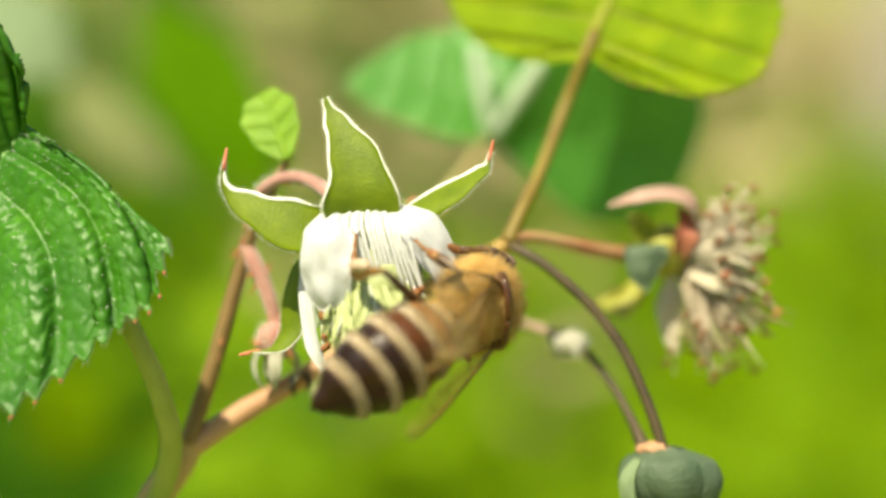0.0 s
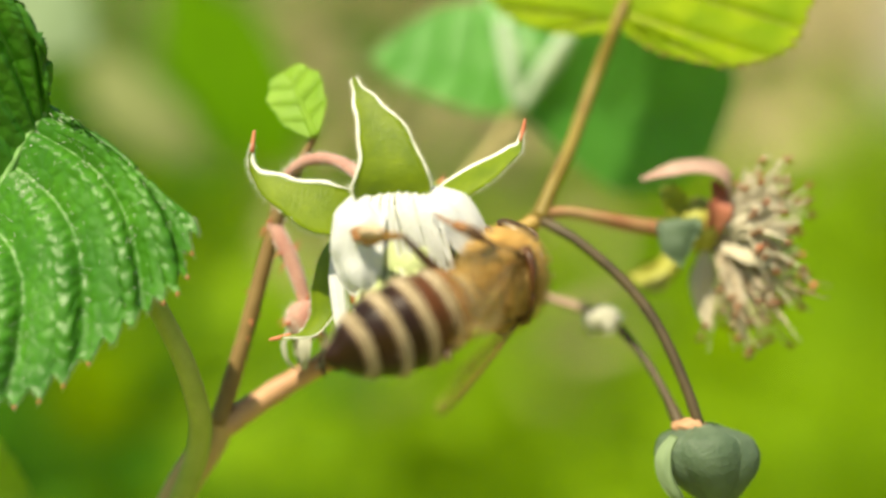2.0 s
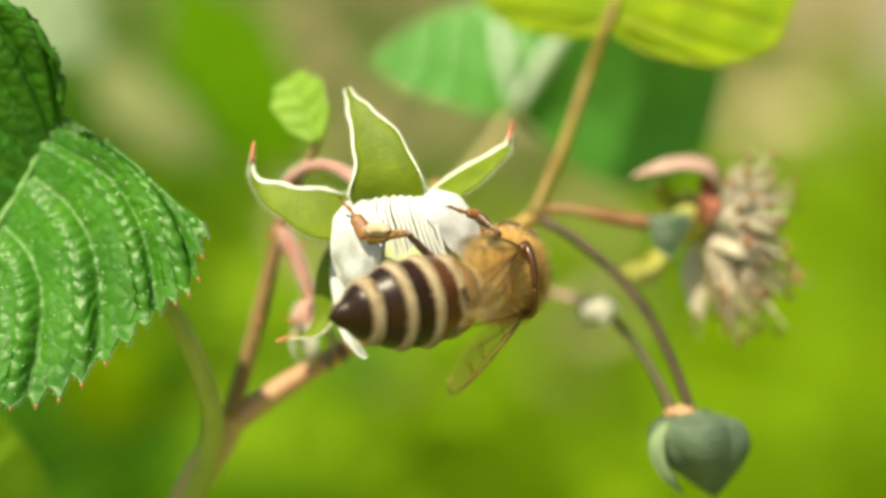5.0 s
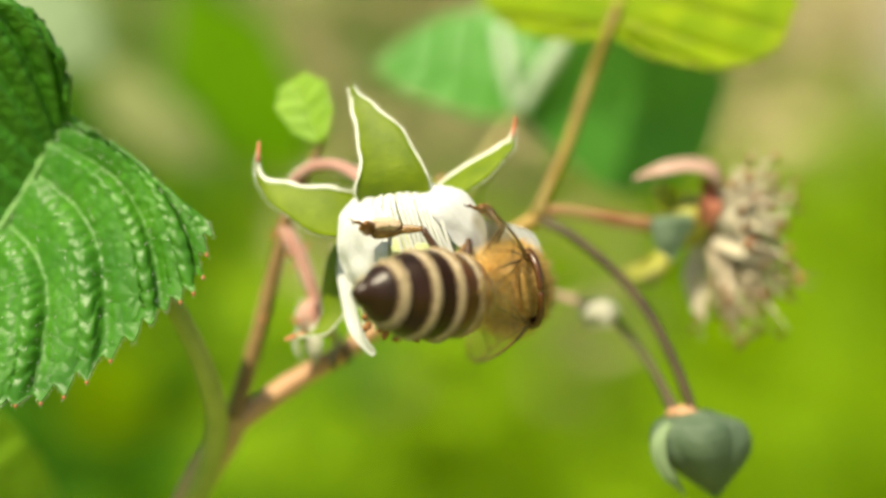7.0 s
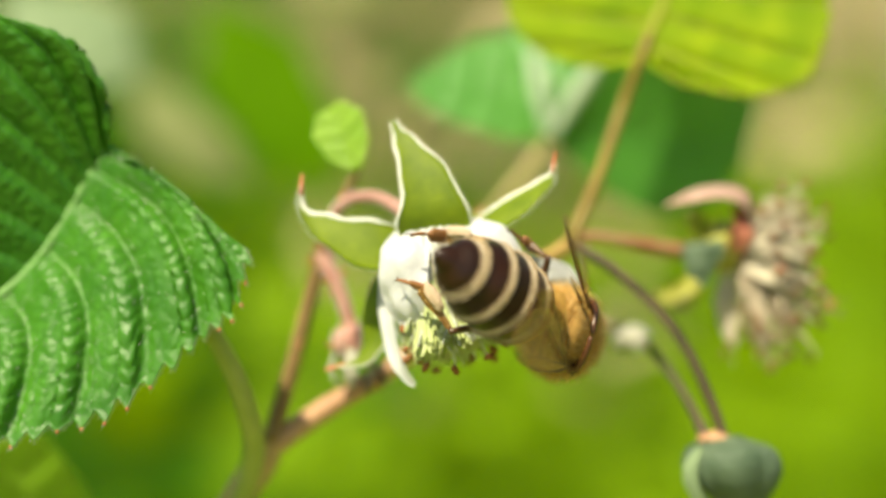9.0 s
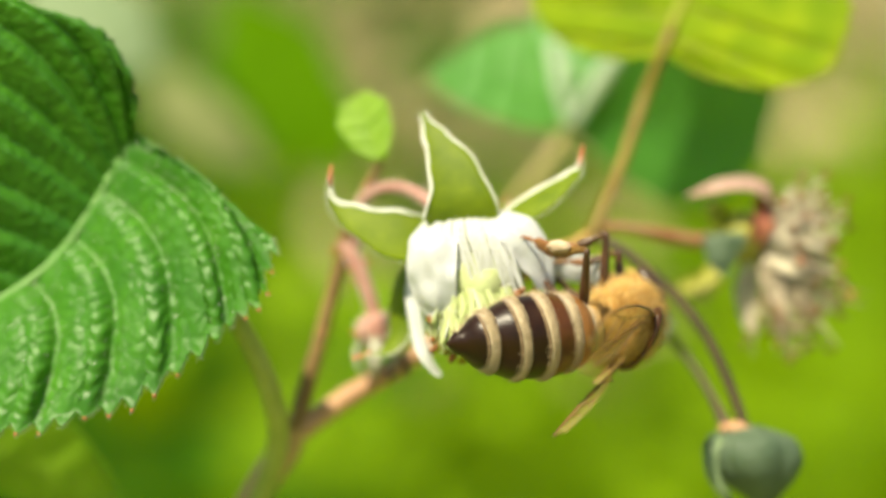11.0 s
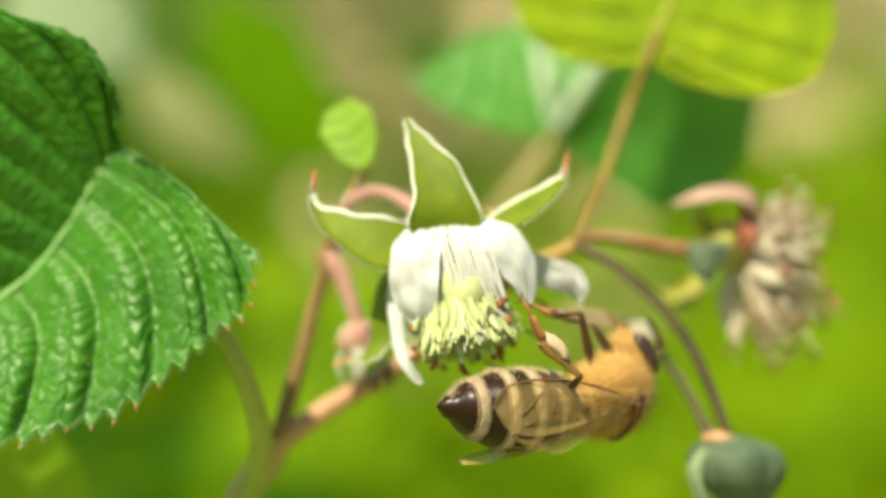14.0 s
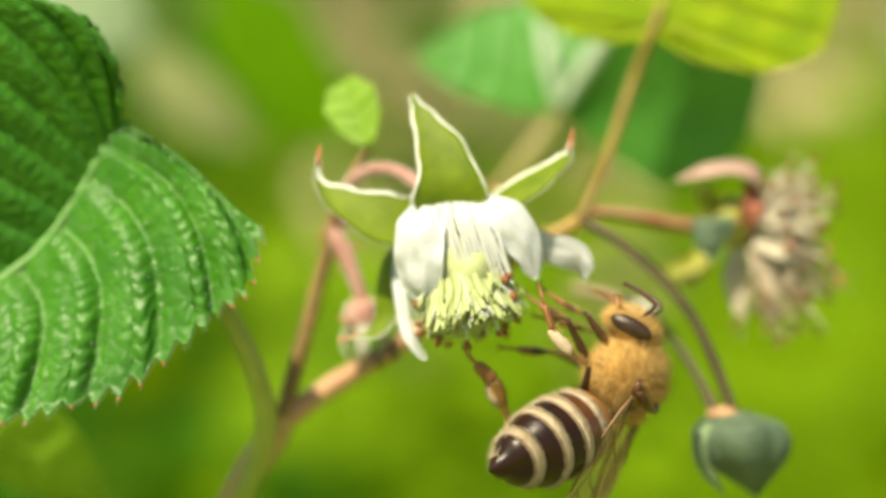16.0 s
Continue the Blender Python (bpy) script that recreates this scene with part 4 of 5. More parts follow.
sepal([(0, -1.4, -0.3), (0.1, -1.9, 1.0), (-0.25, -1.7, 2.6), (-1.0, -1.2, 4.1), (-1.55, -0.8, 5.1), (-1.8, -0.7, 5.7)], [(0, 1.45), (0.13, 1.8), (0.4, 1.2), (0.64, 0.58), (0.83, 0.18), (1, 0.07)], (1, 0.05, 0.15), "upright pointed green sepal with white downy edge", False, 0.12)
sepal([(-1.7, -0.9, -0.6), (-3.1, -1.2, -0.5), (-4.7, -1.1, 0.1), (-6.1, -0.8, 0.95), (-6.5, -0.7, 1.7), (-6.4, -0.6, 2.6)], [(0, 1.1), (0.22, 1.35), (0.45, 0.8), (0.65, 0.22), (0.8, 0.1), (1, 0.08)], (0.35, 0.5, 0.85), "spreading green sepal with white downy edge", edge=0.17, both=False)
sepal([(1.9, -0.7, -0.2), (3.2, -0.8, 0.7), (4.6, -0.5, 1.6), (5.7, -0.3, 2.4), (6.05, -0.2, 2.8), (6.15, -0.2, 3.4)], [(0, 1.0), (0.3, 1.0), (0.6, 0.5), (0.8, 0.14), (1, 0.07)], (-0.35, 0.85, 0.45), "spreading green sepal seen edge-on", edge=0.2, both=False)
sepal([(-1.6, 0.8, -1.0), (-2.6, 0.7, -2.4), (-3.0, 0.6, -4.0), (-3.2, 0.5, -5.4), (-3.9, 0.4, -6.25), (-5.0, 0.4, -6.5)], [(0, 0.8), (0.4, 0.9), (0.7, 0.6), (0.88, 0.28), (1, 0.1)], (0.75, -0.6, 0.1), "curled sepal with an orange tip", True, 0.2, edge=0.05)
sepal([(0.6, 1.6, -0.4), (1.4, 2.8, 0.2), (2.0, 4.2, 0.6), (2.4, 5.4, 1.2)], [(0, 1.0), (0.4, 1.4), (0.8, 0.5), (1, 0.08)], (1, -0.3, 0), "green sepal on the far side")

tube("pedicel", [(-5.5, 5, -1.0), (-5.4, 4.6, 0.8), (-4.4, 4.0, 1.9), (-2.8, 3.2, 2.0), (-1.2, 1.6, 1.0), (-0.2, 0.3, -0.1)], [(0, 0.25), (1, 0.36)], STEM_PINK, flower, "pinkish downy arching stalk", steps=26, lumps=0.08)
hair_rnd = random.Random(17)
down = []
for k in range(500):
    p = curve_at([(-5.5, 5, -1.0), (-5.4, 4.6, 0.8), (-4.4, 4.0, 1.9), (-2.8, 3.2, 2.0), (-1.2, 1.6, 1.0), (-0.2, 0.3, -0.1)], hair_rnd.random())
    n = Vector((hair_rnd.gauss(0, 1), hair_rnd.gauss(0, 1), hair_rnd.gauss(0, 1))).normalized()
    down.append((p + n * 0.3, n))
hairs("stalk_down", down, 0.35, 0.01, FUZZ, flower, seed=18)
blob("receptacle", OPEN * 0.9, (2.0, 1.9, 1.3), STYLE, flower)
blob("drupelet_mass", OPEN * 3.7, (2.3, 2.25, 2.6), STYLE, flower, "pale green core of the flower", lumps=0.3, size=4)


def petal(angle, length, wide, lean, label="white petal", far=2.5, curl=0.0, twist=0):
    pts = [bell(angle, 1.5, 0.2), bell(angle, far * 0.95, 1.4), bell(angle + twist * 0.4, far + 0.25, length * 0.5), bell(angle + twist, far + lean * 0.6, length * 0.8), bell(angle + twist, far + lean + curl, length)]
    a = radians(angle + 90)
    side = OX * math.cos(a) + OY * math.sin(a)
    v, f, _, _ = blade_data(pts, [(0, 0.9), (0.2, wide * 0.95), (0.6, wide), (0.82, wide * 0.95), (0.94, wide * 0.8), (1, wide * 0.5)], side, 0.22 if angle < 180 else -0.22, 22, 12, 0.1, 0.15)
    raw("petal", v, f, PETAL, flower, label)


PETAL_SHAPES = [
    ("broad white petal", [(-1.0, -1.6, 0.3), (-1.35, -2.9, -0.6), (-1.5, -3.25, -2.0), (-1.4, -3.1, -3.3), (-1.1, -2.7, -4.35)], [(0, 0.9), (0.25, 1.25), (0.6, 1.3), (0.85, 1.1), (1, 0.7)], (0.92, -0.32, -0.1), 0.3),
    ("broad white petal with a pointed end", [(1.8, -1.5, 0.5), (2.7, -2.5, -0.1), (3.5, -2.5, -1.1), (4.05, -2.3, -2.2), (4.35, -1.9, -3.4)], [(0, 0.7), (0.3, 1.05), (0.6, 0.95), (0.85, 0.6), (1, 0.15)], (0.8, 0.35, 0.5), 0.25),
    ("long narrow white petal", [(-2.1, 0.0, -1.0), (-2.35, -0.6, -3.0), (-2.15, -1.1, -4.9), (-1.75, -1.5, -6.4), (-1.0, -1.6, -7.4)], [(0, 0.3), (0.3, 0.4), (0.65, 0.4), (0.9, 0.24), (1, 0.1)], (0.8, -0.6, 0.3), -0.25),
    ("white petal spreading outwards", [(2.6, 0.9, -1.2), (4.2, 0.6, -1.75), (5.4, 0.2, -2.15), (6.4, -0.3, -2.5), (7.0, -0.7, -3.3)], [(0, 0.6), (0.3, 0.8), (0.65, 0.85), (0.88, 0.95), (1, 0.7)], (-0.25, -0.3, 0.9), 0.2)]
for label, spine, half, side, cup in PETAL_SHAPES:
    v, f, _, _ = blade_data(spine, half, side, cup, 26, 14, 0.1, 0.22)
    raw("petal", v, f, PETAL, flower, label)
petal(270, 5.0, 1.8, 0.3)

rnd = random.Random(31)


def anther(at):
    """A brown two-lobed pollen sac, turned at random."""
    turn = Euler([rnd.uniform(0, 3.1) for _ in range(3)]).to_matrix()
    blob("anther", at, (rnd.uniform(0.16, 0.23), 0.17, rnd.uniform(0.26, 0.4)), ANTHER, flower, detail=1, lumps=0.4, turn=turn)


for k in range(15):         # broad white filaments on the near side, flat and side by side
    x = -0.95 + k * 0.225 + rnd.uniform(-0.04, 0.04)
    ln = rnd.uniform(3.0, 4.1)
    deep = 0.14 * (k % 2) + 0.10 * (x - 0.6) ** 2
    pts = [Vector((x * 0.85 + 0.05, -1.7 + deep, 0.35)), Vector((x, -2.75 + deep, -0.35)), Vector((x + 0.4, -3.05 + deep, -1.7)), Vector((x + 0.95 + rnd.uniform(-0.12, 0.12), -2.95 + deep, 0.3 - ln))]
    v, f, _, _ = blade_data(pts, [(0, 0.11), (0.4, 0.09), (0.8, 0.08), (1, 0.05)], (0.96, 0.1, 0.25), 0.3, 12, 4, 0.1)
    raw("filament", v, f, FILAMENT, flower)
    if k in (3, 5, 6, 9, 12, 13):
        anther(pts[-1] + OPEN * 0.12)
for at in ((-1.5, -3.0, -4.6), (-1.35, -2.9, -5.6), (-0.65, -3.2, -5.4), (-0.4, -3.0, -6.4), (1.0, -3.2, -6.6), (2.6, -3.0, -6.0), (3.2, -3.2, -4.2)):    # those that stick out low
    root = Vector((0.6, -1.6, -2.4))
    tip = Vector(at)
    tube("filament", [root, root.lerp(tip, 0.5) + Vector((0, -0.5, 0.2)), tip], [(0, 0.09), (1, 0.05)], FILAMENT, flower, steps=8, sides=5)
    anther(tip)
for k in range(40):         # thinner ring of stamens round the far side
    ang = rnd.uniform(175, 375)
    ln = rnd.uniform(4.2, 6.4)
    r = rnd.uniform(2.0, 2.8)
    pts = [bell(ang, 1.7, 0.4), bell(ang, r * 0.95, 2.0), bell(ang + rnd.uniform(-4, 4), r, ln * 0.7), bell(ang + rnd.uniform(-6, 6), r + rnd.uniform(-0.2, 0.4), ln)]
    tube("filament", pts, [(0, 0.1), (1, 0.05)], FILAMENT if k % 2 else STYLE, flower, steps=8, sides=5)
    if k % 2 == 0:
        anther(pts[-1] + OPEN * 0.1)
inner_v, inner_f = [], []
for k in range(400):        # pale green styles fan out and fill the bell
    ang, q = rnd.uniform(0, 360), math.sqrt(rnd.random())
    if k > 240:
        ang, q = rnd.uniform(30, 155), rnd.uniform(0.75, 1.0)
    ln = (rnd.uniform(5.9, 7.1) if k < 240 else rnd.uniform(6.5, 7.2)) - 1.1 * q + (0.5 if k > 240 else 0)
    pts = [bell(ang, 1.2 * q, 1.6), bell(ang, 1.9 * q, 3.4), bell(ang + rnd.uniform(-4, 4), 2.35 * q, ln * 0.8), bell(ang + rnd.uniform(-9, 9), 2.75 * q + rnd.uniform(-0.15, 0.25), ln)]
    shape = [(0, 0.09), (0.7, 0.075), (1, 0.06)]
    if k < 140:
        tube_data(pts, shape, 6, 5, 0.0, inner_v, inner_f)
    elif k % 6 == 0:
        tube("style", pts, [(0, 0.07), (1, 0.045)], FILAMENT, flower, steps=6, sides=5)
    else:                   # flattened side by side, so that they close into a pleated skirt
        a = radians(ang + 90)
        v, f, _, _ = blade_data(pts, [(0, 0.1), (0.5, 0.17), (0.85, 0.15), (1, 0.05)], OX * math.cos(a) + OY * math.sin(a) + OPEN.cross(OX) * rnd.uniform(-0.25, 0.25), 0.25, 8, 4, 0.05)
        raw("style", v, f, STYLE, flower)
inner = raw("style_tuft", inner_v, inner_f, STYLE, flower, "crowded pale green styles inside")
inner["kind"] = "stuff"


# ---- the bee: forward +x, left +y, back (dorsal) +z, origin at the waist, millimetres ----
bee = hung("honeybee", 3.6, -3.5, -3.6, "honeybee with banded brown abdomen and golden furry thorax", "bee")
rnd = random.Random(77)

ABDOMEN_R = [(0, 0.45), (0.06, 1.15), (0.2, 1.85), (0.4, 2.08), (0.6, 1.96), (0.8, 1.36), (0.94, 0.55), (1, 0.05)]
ABDOMEN_L = 7.9


def abdomen_ring(s, grow=0.0):
    """Centre and radii (side, height) of the abdomen at s, from waist to tip; the tip hooks down."""
    r = profile(ABDOMEN_R, s) + grow
    return Vector((-ABDOMEN_L * s, 0, -0.1 - 0.3 * s * s + 0.1 * math.sin(math.pi * s))), r, r * 0.93


def abdomen_shell(s0, s1, grow0, grow1, steps=8, sides=40):
    verts, faces = [], []
    for i in range(steps + 1):
        s = s0 + (s1 - s0) * i / steps
        c, ry, rz = abdomen_ring(s, grow0 + (grow1 - grow0) * i / steps)
        for k in range(sides):
            a = 2 * math.pi * k / sides
            verts.append(c + Vector((0.16 * math.cos(a * 2) * ry * 0.3, ry * math.sin(a), rz * math.cos(a))))
    for i in range(steps):
        for k in range(sides):
            a, b = i * sides + k, i * sides + (k + 1) % sides
            faces.append((a, a + sides, b + sides, b))
    faces.append(tuple(range(sides)))
    faces.append(tuple(range((steps + 1) * sides - 1, steps * sides - 1, -1)))
    return verts, faces


abdomen = hung("abdomen", label="")
abdomen.matrix_world = Matrix.Identity(4)
core_v, core_f = abdomen_shell(0, 1, -0.12, -0.12, 30)
me = bpy.data.meshes.new("abdomen")
me.from_pydata([tuple(c * MM for c in v) for v in core_v], [], core_f)
me.shade_smooth()
me.materials.append(CHITIN)
bpy.data.objects.remove(abdomen)
abdomen = new("abdomen", me)
abdomen.parent = bee
EDGES = [0.05, 0.215, 0.385, 0.555, 0.73, 1.0]
for j in range(5):
    s0, s1 = EDGES[j], EDGES[j + 1]
    v, f = abdomen_shell(s0 + 0.045, s1 + (0.012 if j < 4 else 0), -0.02, 0.03 if j < 4 else 0)
    raw("tergite", v, f, (AMBER, AMBER_DARK, CHITIN)[min(j, 2)], abdomen, "amber-brown abdomen plate" if j == 0 else "dark brown abdomen plate")
    v, f = abdomen_shell(s0 + 0.003, s0 + 0.06, 0.0, 0.008, 4)
    raw("hair_band", v, f, BAND, abdomen, "pale felted hair band")
    v, f = abdomen_shell(s0 + 0.061, s0 + 0.082, -0.004, -0.002, 3)
    raw("hair_fringe", v, f, FRINGE, abdomen, "brown edge of the hair band")
    roots = []
    for _ in range(1700 if j else 700):
        s, a = s0 + abs(rnd.gauss(0, 0.027)), rnd.uniform(0, 6.283)
        c, ry, rz = abdomen_ring(s, 0.03)
        n = Vector((0.1, math.sin(a), math.cos(a)))
        roots.append((c + Vector((0, ry * math.sin(a), rz * math.cos(a))), n.normalized()))
    hairs("band_hairs", roots, 0.3 if j else 0.48, 0.009, FUR if j < 1 else BAND_HAIR, abdomen, droop=0.25, lean=Vector((-1.9, 0, 0)), seed=50 + j)
roots = []
for _ in range(900):
    s, a = rnd.uniform(0.05, 0.95), rnd.gauss(math.pi, 0.6)
    c, ry, rz = abdomen_ring(s, 0)
    n = Vector((-0.2, math.sin(a), math.cos(a))).normalized()
    roots.append((c + Vector((0, ry * math.sin(a), rz * math.cos(a))), n))
hairs("belly_hairs", roots, 0.38, 0.012, BAND_HAIR, abdomen, seed=61)

thorax = blob("thorax", (1.9, 0, 0.15), (2.0, 1.95, 1.7), FUR_SKIN, bee, lumps=0.08)
roots = []
for _ in range(13000):
    n = Vector((rnd.gauss(0, 1), rnd.gauss(0, 1), rnd.gauss(0, 1))).normalized()
    if n.z > 0.55 and abs(n.x + 0.32) < 0.2 and rnd.random() < 0.8:      # thin hair between the wing bases
        continue
    p = Vector((1.9 + n.x * 1.95, n.y * 1.92, 0.15 + n.z * 1.67))
    tuft = Vector((noise.noise(p * 1.6), noise.noise(p * 1.6 + Vector((9, 0, 0))), noise.noise(p * 1.6 + Vector((0, 9, 0)))))
    roots.append((p, (Vector((n.x / 2.1, n.y / 2.0, n.z / 1.75)).normalized() + tuft * 0.9).normalized()))
hairs("thorax_fur", roots, 0.8, 0.0085, FUR, thorax, "dense golden hair", droop=0.4, seed=71)
blob("scutellum", (0.7, 0, 1.4), (0.45, 0.95, 0.35), FUR_SKIN, thorax)

for sgn in (-1, 1):
    blob("tegula", (1.85, sgn * 1.65, 1.25), (0.45, 0.3, 0.26), AMBER_DARK, thorax, "glossy dark amber wing base plate")
    tube("wing_base_ridge", [(1.75, sgn * 1.7, 1.4), (1.4, sgn * 1.25, 1.85), (1.2, sgn * 0.6, 2.05), (1.15, sgn * 0.05, 2.1)], [(0, 0.24), (0.5, 0.17), (1, 0.14)], AMBER_DARK, thorax, steps=8, sides=6)

head = blob("head", (4.2, 0, -0.7), (0.85, 1.75, 1.45), FUR_SKIN, bee, lumps=0.05)
for sgn in (-1, 1):
    blob("compound_eye", (4.3, sgn * 1.42, -0.45), (0.46, 0.42, 1.12), EYE, head, "glossy dark compound eye", turn=Matrix.Rotation(sgn * 0.25, 3, "X"))
    tube("antenna", [(5.05, sgn * 0.35, -0.4), (5.7, sgn * 0.7, -0.1), (5.9, sgn * 0.9, -0.4), (6.0, sgn * 1.0, -1.1), (6.0, sgn * 1.1, -1.9)], [(0, 0.1), (0.4, 0.09), (0.5, 0.13), (1, 0.12)], LEG, head, "dark elbowed antenna", steps=16, sides=6)
    tube("mandible", [(4.9, sgn * 0.5, -1.7), (5.2, sgn * 0.4, -2.1), (5.2, sgn * 0.1, -2.35)], [(0, 0.2), (1, 0.1)], AMBER, head, steps=8, sides=6)
tube("proboscis", [(4.8, 0, -1.9), (5.1, 0, -2.6), (5.0, 0, -3.4)], [(0, 0.2), (1, 0.07)], LEG_LIGHT, head, steps=8, sides=6)
roots = []
for _ in range(1300):
    n = Vector((rnd.gauss(0.25, 1), rnd.gauss(0, 0.8), rnd.gauss(0, 1))).normalized()
    roots.append((Vector((4.3 + n.x * 0.85, n.y * 1.6, -0.75 + n.z * 1.4)), n))
hairs("head_fur", roots, 0.5, 0.012, FUR, head, droop=0.3, seed=72)


def wing(name, outline_top, outline_low, veins, label):
    """A wing lying along -x from its root, its width along +y; a thin closed sheet with raised veins."""
    steps, verts, faces = 20, [], []
    rows = []
    for i in range(steps + 1):
        s = i / steps
        a, b = curve_at(outline_top, s), curve_at(outline_low, s)
        rows.append([(a.lerp(b, k / 8) + Vector((0, 0, 0.12 * math.sin(s * 5) * math.sin(k * 0.7))), Vector((0, 0, 1))) for k in range(9)])
    sheet(rows, 0.02, verts, faces)
    ob = raw(name, verts, faces, WING, bee, label)
    tube("leading_vein", outline_top, [(0, 0.11), (0.4, 0.06), (1, 0.03)], VEIN, ob, steps=20, sides=5)
    for v in veins:
        tube("wing_vein", v, 0.035, VEIN, ob, steps=12, sides=4)
    return ob


fore_top = [(0, 0, 0), (-1.4, 0.5, 0.03), (-3.7, 0.9, 0.05), (-6.2, 0.9, 0.05), (-7.8, 0.45, 0), (-8.3, -0.4, -0.05)]
fore_low = [(0, -0.1, 0), (-1.4, -0.3, -0.02), (-3.4, -1.2, -0.05), (-5.6, -1.7, -0.08), (-7.4, -1.5, -0.08), (-8.3, -0.5, -0.05)]
fore_veins = [[(0, 0, 0.02), (-2, 0.2, 0.03), (-4.4, 0.35, 0.05), (-6.8, 0.9, 0.05)], [(0, -0.05, 0.02), (-2, -0.25, 0.02), (-4, -0.6, 0.02), (-6.5, -1.2, 0)],
              [(-2.2, 0.2, 0.03), (-2.7, -0.4, 0.02), (-3.4, -1.2, 0)], [(-4.4, 0.35, 0.05), (-4.9, -0.2, 0.03), (-5.0, -0.8, 0.02)], [(-5.4, 0.6, 0.05), (-6.1, -0.2, 0.03), (-6.8, -0.8, 0)]]
hind_top = [(0, 0, 0), (-2, -0.5, -0.05), (-4, -1.0, -0.08), (-6.2, -1.7, -0.1)]
hind_low = [(0, -0.15, 0), (-1.8, -1.5, -0.05), (-3.8, -2.5, -0.08), (-6.15, -1.9, -0.1)]
hind_veins = [[(0, -0.05, 0), (-1.8, -0.9, -0.05), (-4.5, -1.8, -0.08)]]
flip = lambda pts: [(x, -y, z) for x, y, z in pts]
wings = {}
for sgn, side_name in ((1, "left"), (-1, "right")):
    g = (lambda p: p) if sgn == 1 else flip
    wings[side_name] = [wing("forewing", g(fore_top), g(fore_low), [g(v) for v in fore_veins], "clear amber forewing with brown veins"),
                        wing("hindwing", g(hind_top), g(hind_low), [g(v) for v in hind_veins], "clear amber hindwing")]

# legs: hip places, bone lengths
LEGS = [("front", (3.0, 0.75, -1.2), 1.9, 1.7, 1.7), ("middle", (1.6, 0.7, -1.45), 2.9, 1.6, 1.6), ("hind", (-0.6, 0.2, -1.0), 3.6, 2.5, 2.2)]
legs = {}
for leg_name, hip, l1, l2, l3 in LEGS:
    for sgn in (1, -1):
        hind = leg_name == "hind"
        wide = 0.42 if hind else 0.27 if leg_name == "middle" else 0.2
        fem = tube("femur", [(0, 0, 0), (l1 * 0.4, 0, 0), (l1, 0, 0)], [(0, 0.16), (0.4, 0.25), (1, 0.15)], LEG, bee, "dark brown upper leg", steps=12)
        v, f = tube_data([(0, 0, 0), (l2 * 0.5, 0, 0), (l2, 0, 0)], [(0, 0.13), (0.3, wide * 0.45), (0.75, wide), (0.92, wide), (1, wide * 0.7)], 14, 10)
        tib = raw("tibia", [Vector((q.x, q.y * (0.4 if hind else 0.8), q.z)) for q in v], f, TIBIA if hind else LEG, bee, "broad amber-brown lower leg" if hind else "glossy brown lower leg")
        split = 0.55 if hind else 0.4
        v, f = tube_data([(-0.03, 0, 0), (l3 * 0.25, 0, -0.02), (l3 * split, 0, -0.04)], [(0, wide * 0.7), (0.2, wide * 0.95), (0.85, wide * 0.8), (1, wide * 0.4)], 10, 10)
        foot = raw("basitarsus", [Vector((q.x, q.y * (0.45 if hind else 0.8), q.z)) for q in v], f, LEG_LIGHT, bee, "amber first foot segment")
        tube("tarsus", [(l3 * split - 0.05, 0, -0.04), (l3 * (split + 0.2), 0, -0.06), (l3, 0, -0.2)], [(0, 0.11), (0.3, 0.08), (0.5, 0.11), (0.75, 0.075), (1, 0.09)], LEG_LIGHT, foot, "thin amber foot", steps=16, sides=6)
        for claw in (-1, 1):
            tube("claw", [(l3 - 0.03, 0, -0.2), (l3 + 0.12, claw * 0.12, -0.17), (l3 + 0.2, claw * 0.2, -0.3)], [(0, 0.05), (1, 0.02)], LEG, foot, steps=4, sides=5)
        roots = []
        for _ in range(160):
            s, a = rnd.random(), rnd.uniform(0, 6.283)
            n = Vector((0.4, math.cos(a), math.sin(a))).normalized()
            roots.append((Vector((s * l2, 0, 0)) + n * wide * 0.8 * s, n))
        hairs("leg_hairs", roots, 0.26, 0.01, FUR, tib, seed=90)
        if hind:
            blob("pollen_load", (l2 * 0.72, 0.14, 0.26), (0.78, 0.3, 0.32), POLLEN, tib, "cream pollen load on the hind leg", lumps=0.25)
        legs[leg_name, sgn] = (fem, tib, foot, Vector((hip[0], hip[1] * sgn, hip[2])), l1, l2, l3)


# ---- what moves ----
def bone(a, b, up):
    """The pose of a bone from a towards b."""
    x = (b - a).normalized()
    z = (up - x * up.dot(x)).normalized()
    y = z.cross(x)
    m = Matrix((x, y, z)).transposed().to_4x4()
    m.translation = a
    return m


def at_time(rows, t):
    for (t0, m0), (t1, m1) in zip(rows, rows[1:]):
        if t <= t1:
            return m0.lerp(m1, max(0.0, (t - t0) / (t1 - t0)))
    return rows[-1][1]


